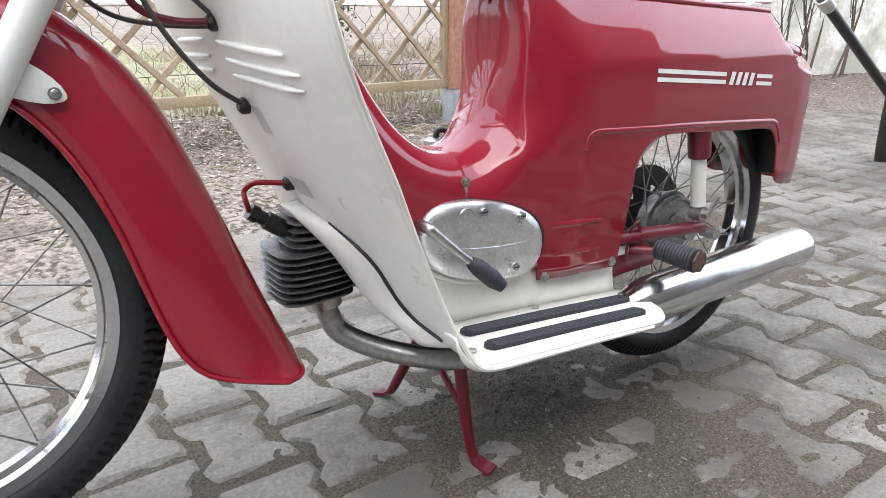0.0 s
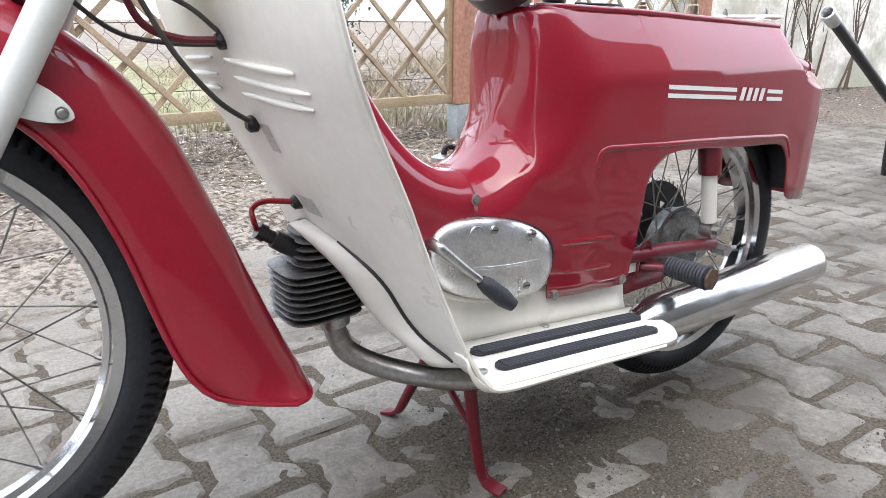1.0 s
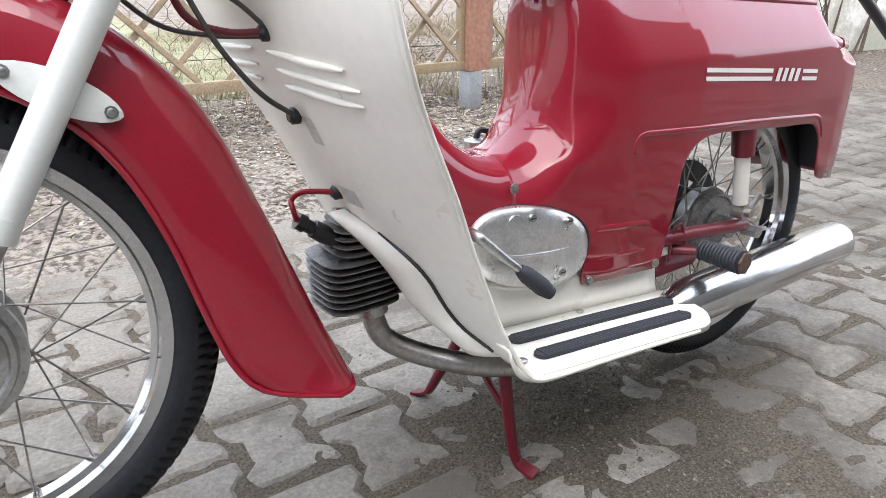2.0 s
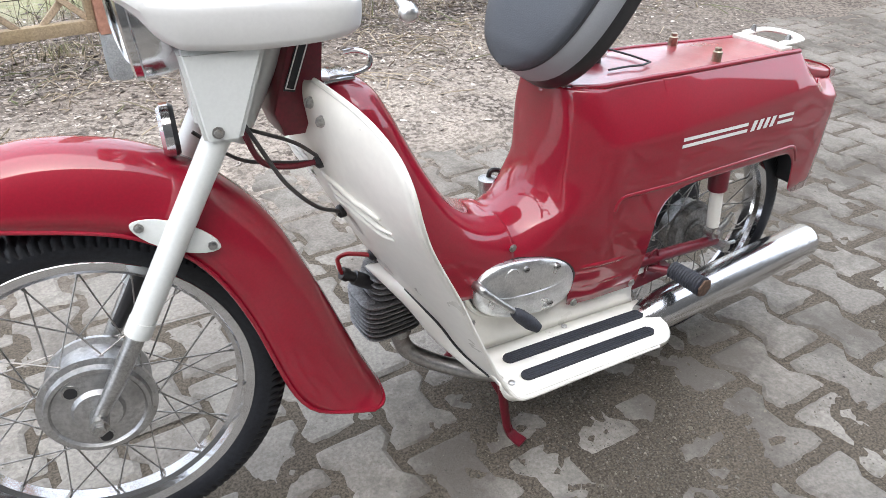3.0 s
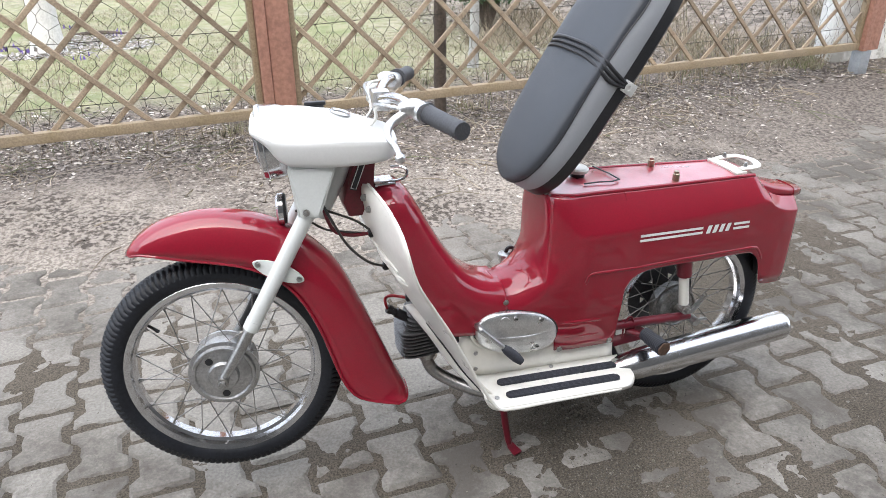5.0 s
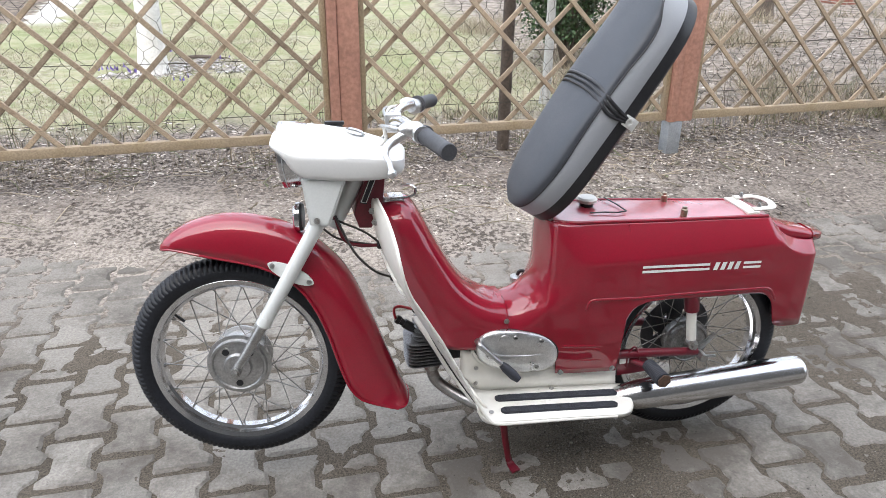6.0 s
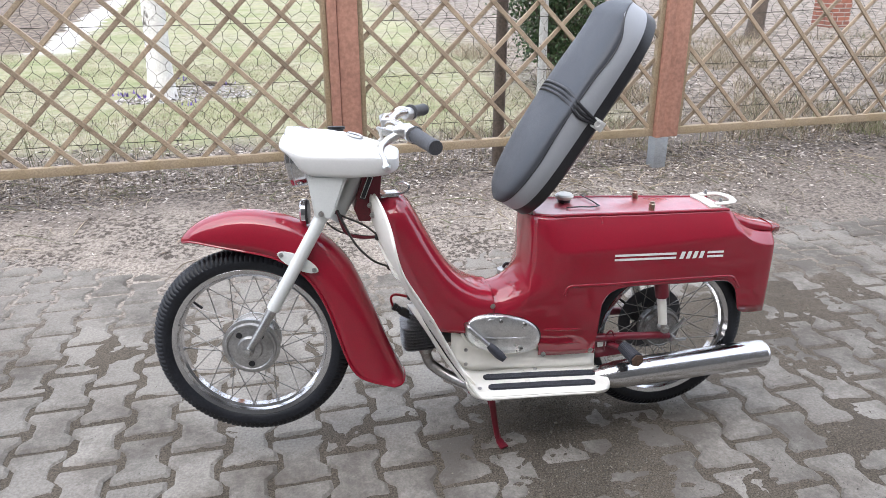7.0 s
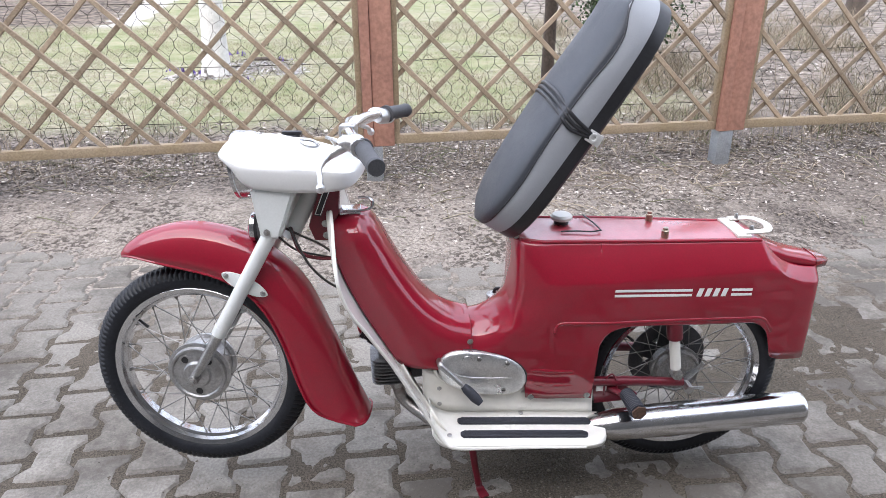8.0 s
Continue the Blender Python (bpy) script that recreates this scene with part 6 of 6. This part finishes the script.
def exhaust():
    ex = part("exhaust_pipe", tube([(0.476, -0.006, 0.300), (0.479, -0.008, 0.276), (0.494, -0.016, 0.246), (0.540, -0.050, 0.222), (0.61, -0.100, 0.208), (0.70, -0.126, 0.202), (0.82, -0.130, 0.205), (0.95, -0.126, 0.213)], 0.0155, 16, 6), PIPE, moped, "heat-stained steel exhaust pipe")
    part("flange_nut", tube([(0.476, -0.006, 0.303), (0.478, -0.007, 0.289)], 0.021, 14, 1), STEEL, ex)
    a, b = Vector((0.925, -0.127, 0.214)), Vector((1.507, -0.090, 0.207))
    pts = [a.lerp(b, f) for f in (0, 0.03, 0.08, 0.14, 0.5, 0.975, 0.988, 0.996, 1.0)]
    part("silencer", tube(pts, [0.016, 0.025, 0.034, 0.0395, 0.0422, 0.0412, 0.0405, 0.0385, 0.034], 40, 1), SILENCER, ex, "long chromed cigar silencer")
    part("seam_bead", tube([a.lerp(b, 0.14) + Vector((0, -0.008, -0.0365)), a.lerp(b, 0.5) + Vector((0, -0.008, -0.0395)), a.lerp(b, 0.96) + Vector((0, -0.008, -0.0385))], 0.0022, 8, 4), PIPE, ex)
    part("seam_bead", tube([a.lerp(b, 0.3) + Vector((0, 0.020, 0.0335)), a.lerp(b, 0.5) + Vector((0, 0.020, 0.035)), a.lerp(b, 0.90) + Vector((0, 0.020, 0.034))], 0.002, 8, 4), CHROME, ex)
    part("tail_outlet", tube([a.lerp(b, 0.985), a.lerp(b, 1.012)], 0.013, 14, 1), IRON, ex)


exhaust()


# footboards
def footboards():
    for side in (-1, 1):
        def P(x, y, z):
            return (x, -side * y if side > 0 else y, z)
        s = 1 if side < 0 else -1
        rows = []
        xs = smooth_path([(0.548, 0, 0.300), (0.560, 0, 0.276), (0.580, 0, 0.261), (0.62, 0, 0.2535), (0.75, 0, 0.2445), (0.90, 0, 0.233), (0.95, 0, 0.229), (0.972, 0, 0.227)], 5)
        for p in xs:
            end = max(0.0, (p.x - 0.915) / 0.057)
            yo = -0.210 + 0.055 * (1 - math.sqrt(max(0.0, 1 - min(1, end) ** 2)))
            rows.append([(p.x, s * y, p.z + dz) for y, dz in ((-0.088, 0.0), (-0.11, 0.0), (-0.15, 0.0), (yo + 0.012, 0.0), (yo + 0.004, -0.001), (yo, -0.005), (yo, -0.014))])
        fb = part("footboard", skin(rows), WORNWHITE, moped, "cream footboard with chipped paint", solid=0.003)
        # upright inner panel
        rows = []
        for x in np.linspace(0.535, 0.958, 24):
            zb = lerp_table([(0.535, 0.30), (0.58, 0.259), (0.75, 0.245), (0.96, 0.229)], x)
            zt = lerp_table([(0.535, 0.385), (0.58, 0.36), (0.66, 0.33), (0.8, 0.30), (0.96, 0.288)], x)
            rows.append([(x, s * (-0.088 + 0.010 * (j / 5) ** 0.5), zb + (zt - zb) * j / 5) for j in range(6)])
        part("inner_panel", skin(rows), WHITE, fb, solid=0.002)
        for y, x0, x1 in ((-0.130, 0.614, 0.944), (-0.180, 0.616, 0.922)):
            z = lambda x: lerp_table([(0.58, 0.2615), (0.62, 0.2545), (0.75, 0.2455), (0.96, 0.2290)], x)
            outline = []
            for k in range(16):
                a = math.pi / 2 + math.pi * k / 15
                outline.append((x0 + 0.011 + 0.011 * math.cos(a), 0.011 * math.sin(a)))
            for k in range(16):
                a = -math.pi / 2 + math.pi * k / 15
                outline.append((x1 - 0.011 + 0.011 * math.cos(a), 0.011 * math.sin(a)))
            b = bmesh.new()
            lo = [b.verts.new((x, s * (y + v), z(x) + 0.001)) for x, v in outline]
            hi = [b.verts.new((x, s * (y + v * 0.9), z(x) + 0.006)) for x, v in outline]
            b.faces.new(hi)
            for k in range(32):
                b.faces.new((lo[k], lo[(k + 1) % 32], hi[(k + 1) % 32], hi[k]))
            strip_ = part("rubber_strip", b, RUBBER, fb, "ribbed black rubber tread strip")
            for k in range(5):
                v = (k - 2) * 0.0044
                part("rib", tube([(x0 + 0.010, s * (y + v), z(x0 + 0.01) + 0.006), ((x0 + x1) / 2, s * (y + v), z((x0 + x1) / 2) + 0.006), (x1 - 0.010, s * (y + v), z(x1 - 0.01) + 0.006)], 0.0017, 6, 4), RUBBER, strip_)
        for x, y in ((0.590, -0.186), (0.775, -0.098)):
            part("bolt", disc_stack([(0.006, 0), (0.006, 0.002), (0.003, 0.0035)], 10, "z").copy(), STEEL, fb).data.transform(Matrix.Translation((x, s * y, lerp_table([(0.58, 0.2635), (0.62, 0.2565), (0.75, 0.2475), (0.96, 0.231)], x))))
        for x, z in ((0.575, 0.325), (0.575, 0.280)):
            part("bolt", hexbolt(0.004, 0.003, Matrix.Translation((x, s * -0.087, z)) if side < 0 else Matrix.Translation((x, 0.087, z)) @ Matrix.Scale(-1, 4, (0, 1, 0))), STEEL, fb)
        # curved lip that carries the rim down into the board
        rim = [SHIELD_R[-9], SHIELD_R[-5], SHIELD_R[-1], Vector((0.592, 0.2105, 0.2475)), Vector((0.622, 0.2115, 0.2425)), Vector((0.69, 0.2115, 0.238)), Vector((0.80, 0.2115, 0.231)), Vector((0.91, 0.2115, 0.2225))]
        part("edge_lip", tube([(p.x, -s * abs(p.y), p.z) for p in rim], [0.004, 0.004, 0.0045, 0.005, 0.005, 0.0042, 0.0036, 0.0025], 8, 4), WORNWHITE, fb)


footboards()


def flat_bar(points, widths, thick):
    """A flat strap along a path, its width lying in x."""
    rows = []
    for k, p in enumerate(points):
        d = (points[min(k + 1, len(points) - 1)] - points[max(k - 1, 0)]).normalized()
        u = (Vector((1, 0, 0)) - d * d.x).normalized()
        n = d.cross(u).normalized() * thick / 2
        u = u * widths[k] / 2
        rows.append([p - u - n, p + u - n, p + u * 1.02, p + u + n, p - u + n, p - u * 1.02])
    return skin(rows, False, True, caps=True)


def centre_stand():
    st = part("centre_stand", tube([(0.655, -0.085, 0.208), (0.672, 0.0, 0.214), (0.690, 0.085, 0.208)], 0.011, 12, 4), RED_FRAME, moped, "red painted centre stand")
    for legs in (((0.652, -0.071, 0.212), (0.656, -0.074, 0.16), (0.664, -0.077, 0.09), (0.674, -0.079, 0.030), (0.677, -0.086, 0.014), (0.682, -0.100, 0.007), (0.688, -0.117, 0.004)),
                 ((0.690, 0.074, 0.212), (0.686, 0.084, 0.15), (0.680, 0.115, 0.09), (0.673, 0.146, 0.032), (0.671, 0.156, 0.016), (0.667, 0.172, 0.008), (0.663, 0.188, 0.004))):
        pts = [Vector(p) for p in legs]
        leg = part("stand_leg", tube(pts[:5], [0.0105, 0.0098, 0.0092, 0.0085, 0.006], 12, 5), RED_FRAME, st)
        b = flat_bar(smooth_path([tuple(p) for p in pts[3:]], 3), [0.017] * 4 + [0.021] * 3 + [0.024] * 3, 0.005)
        part("stand_foot", b, RED_FRAME, leg)
    part("stand_brace", tube([(0.664, -0.078, 0.095), (0.650, -0.03, 0.150), (0.66, 0.03, 0.180), (0.685, 0.07, 0.190)], 0.0055, 8, 6), RED_FRAME, st)


centre_stand()


def rear_end():
    arm = part("swingarm", tube([(0.90, -0.078, 0.315), (1.02, -0.080, 0.312), (1.185, -0.082, 0.300)], [0.012, 0.0125, 0.011], 14, 4), RED_FRAME, moped, "dark red swinging arm")
    part("arm_far", tube([(0.90, 0.078, 0.315), (1.02, 0.080, 0.312), (1.185, 0.082, 0.300)], [0.012, 0.0125, 0.011], 14, 4), RED_FRAME, arm)
    part("frame_bracket", prism([(0.955, 0.300), (1.035, 0.300), (1.075, 0.268), (1.060, 0.252), (0.965, 0.248)], -0.079, -0.073, 0.002), RED_FRAME, arm)
    for side in (-1, 1):
        y = side * 0.086
        sh = part("shock_absorber", tube([(1.160, y, 0.345), (1.140, y, 0.470)], [0.0130, 0.0130], 18, 1), WHITE, moped, "cream painted rear shock absorber")
        part("shock_shroud", tube([(1.147, y, 0.432), (1.140, y, 0.474), (1.135, y, 0.502)], [0.019, 0.020, 0.018], 18, 2), RED_FRAME, sh, "dark red shock shroud")
        part("shock_eye", tube([(1.163, y - 0.012, 0.330), (1.163, y + 0.012, 0.330)], 0.0135, 14, 1), STEEL, sh)
        part("eye_nut", tube([(1.163, y + side * 0.012, 0.330), (1.163, y + side * 0.022, 0.330)], 0.008, 6, 1), STEEL, sh)
        part("axle_nut", tube([(1.195, y * 0.9, 0.290), (1.195, y * 0.9 + side * 0.03, 0.290)], 0.0115, 6, 1), STEEL, sh)
        part("chain_adjuster", tube([(1.195, y + side * 0.008, 0.290), (1.235, y + side * 0.008, 0.287)], 0.004, 8, 1), STEEL, sh)
    # chain wheel guard behind the spokes
    b = prism([((0.075 if k % 2 else 0.070) * math.cos(math.pi * k / 44), (0.075 if k % 2 else 0.070) * math.sin(math.pi * k / 44)) for k in range(88)], 0.047, 0.049)
    b.faces.ensure_lookup_table()
    bmesh.ops.delete(b, geom=[f for f in b.faces if len(f.verts) > 8], context="FACES")
    merge(b, lathe([(0.044, 0.047), (0.0705, 0.047), (0.0705, 0.049), (0.044, 0.049)], 88, "y", close=True))
    merge(b, lathe([(0.006, 0.046), (0.026, 0.046), (0.026, 0.050), (0.006, 0.050)], 24, "y", close=True))
    for k in range(6):
        t_ = 2 * math.pi * k / 6 + 0.4
        w = block(0.022, 0.047, 0.0465, 0.0495, -0.0165, 0.0165, 0.001)
        w.transform(Matrix.Rotation(t_, 4, "Y"))
        merge(b, w)
    b.transform(Matrix.Translation((REAR_HUB.x, 0.022, REAR_HUB.z)) @ Matrix.Diagonal((1.48, 1, 1.48, 1)))
    part("chain_wheel", b, IRON, arm, "black chain wheel with round openings")
    part("adjuster_plate", block(0.965, 0.992, -0.0835, -0.0800, 0.286, 0.306, 0.002), BRIGHTZINC, arm, "pale plated bracket")
    part("brake_arm", tube([(1.195, -0.066, 0.292), (1.225, -0.070, 0.325), (1.238, -0.072, 0.345)], [0.008, 0.006, 0.005], 8, 3), STEEL, arm)
    # passenger foot pegs
    for side in (-1, 1):
        b = tube([(1.000, side * 0.078, 0.290), (1.02, side * 0.105, 0.292), (1.03, side * 0.122, 0.293)], 0.008, 10, 4)
        peg = part("foot_peg", b, RED_FRAME, moped, "folding passenger foot peg with black ribbed rubber")
        a, c = Vector((1.032, side * 0.108, 0.294)), Vector((1.039, side * 0.184, 0.292))
        rs, pp = [], []
        for k in range(27):
            pp.append(a.lerp(c, k / 26))
            rs.append(0.0160 + 0.003 * k / 26 + (0.0014 if k % 2 else 0.0) if 0 < k < 26 else 0.014)
        part("peg_rubber", tube(pp, rs, 16, 1), RUBBER, peg, "black ribbed peg rubber")
        part("peg_end", tube([c, c.lerp(a, -0.05)], 0.0190, 6, 1), RUSTPLATE, peg, "rusty six-sided end plate")
        part("peg_spring", tube([(0.985, side * 0.084, 0.275), (0.985, side * 0.086, 0.318), (1.0, side * 0.088, 0.338), (1.012, side * 0.088, 0.316), (1.016, side * 0.09, 0.29)], 0.0025, 6, 5), RED_FRAME, peg)


rear_end()


def cables():
    c1 = part("front_brake_cable", tube([(0.250, -0.03, 0.735), (0.265, -0.045, 0.700), (0.292, -0.052, 0.645), (0.335, -0.042, 0.594), (0.381, -0.021, 0.563)], 0.0030, 8, 6), CABLE, moped, "dark grey control cable")
    part("wiring_sleeve", tube([(0.25, -0.02, 0.73), (0.268, -0.03, 0.675), (0.305, -0.03, 0.657), (0.350, -0.03, 0.655)], 0.0042, 8, 6), RED_FRAME, c1, "red wiring sleeve")
    part("cable", tube([(0.22, -0.01, 0.735), (0.262, -0.02, 0.715), (0.315, -0.03, 0.690), (0.348, -0.032, 0.662)], 0.0027, 8, 6), CABLE, c1)
    part("cable", tube([(0.20, 0.02, 0.71), (0.25, 0.01, 0.665), (0.30, 0.0, 0.652), (0.348, -0.02, 0.650)], 0.0027, 8, 6), CABLE, c1)


cables()


# ---- the stones of the paving, nearest ones singly ----
paving = thing("pavement", (0, 0, 0), "worn grey bone-shaped concrete paving stones with soil-filled joints", "pavement", kind="structure")
_rng = random.Random(8)
PAVER_MESHES = [mesh_of("paving_stone", paver_mesh(_rng), PAVER, False) for _ in range(6)]
near, rest = [], []
for x, y, dz, turn in paver_places():
    (near if -1.0 < x < 2.55 and -0.62 < y < 1.0 else rest).append((x, y, dz, turn))
near.sort(key=lambda p: (p[0] - 0.6) ** 2 + (p[1] - 0.1) ** 2)
rest += near[300:]
for i, (x, y, dz, turn) in enumerate(near[:300]):
    m_ = Matrix.Translation((x, y, dz)) @ Matrix.Rotation(turn + _rng.uniform(-0.015, 0.015), 4, "Z") @ Matrix.Rotation(_rng.uniform(-0.012, 0.012), 4, "X") @ Matrix.Rotation(_rng.uniform(-0.012, 0.012), 4, "Y")
    piece("paving_stone", PAVER_MESHES[i % 6], paving, m_)
verts, faces = [], []
for x, y, dz, turn in rest:
    o, ct, st = len(verts), math.cos(turn), math.sin(turn)
    for ring, z in ((paver_outline(0.011), 0.0), (paver_outline(0.0), -0.0075), (paver_outline(0.0), -0.03)):
        for u, v in ring:
            verts.append((x + u * ct - v * st, y + u * st + v * ct, z + dz))
    faces.append(tuple(range(o, o + 16)))
    for k in range(2):
        for i in range(16):
            a, b = o + 16 * k + i, o + 16 * k + (i + 1) % 16
            faces.append((a + 16, b + 16, b, a))
me_ = bpy.data.meshes.new("paving_stones")
me_.from_pydata(verts, [], faces)
me_.materials.append(PAVER)
far_stones = new("far_paving_stones", me_)
attach(far_stones, paving)
tagged(far_stones, kind="stuff")
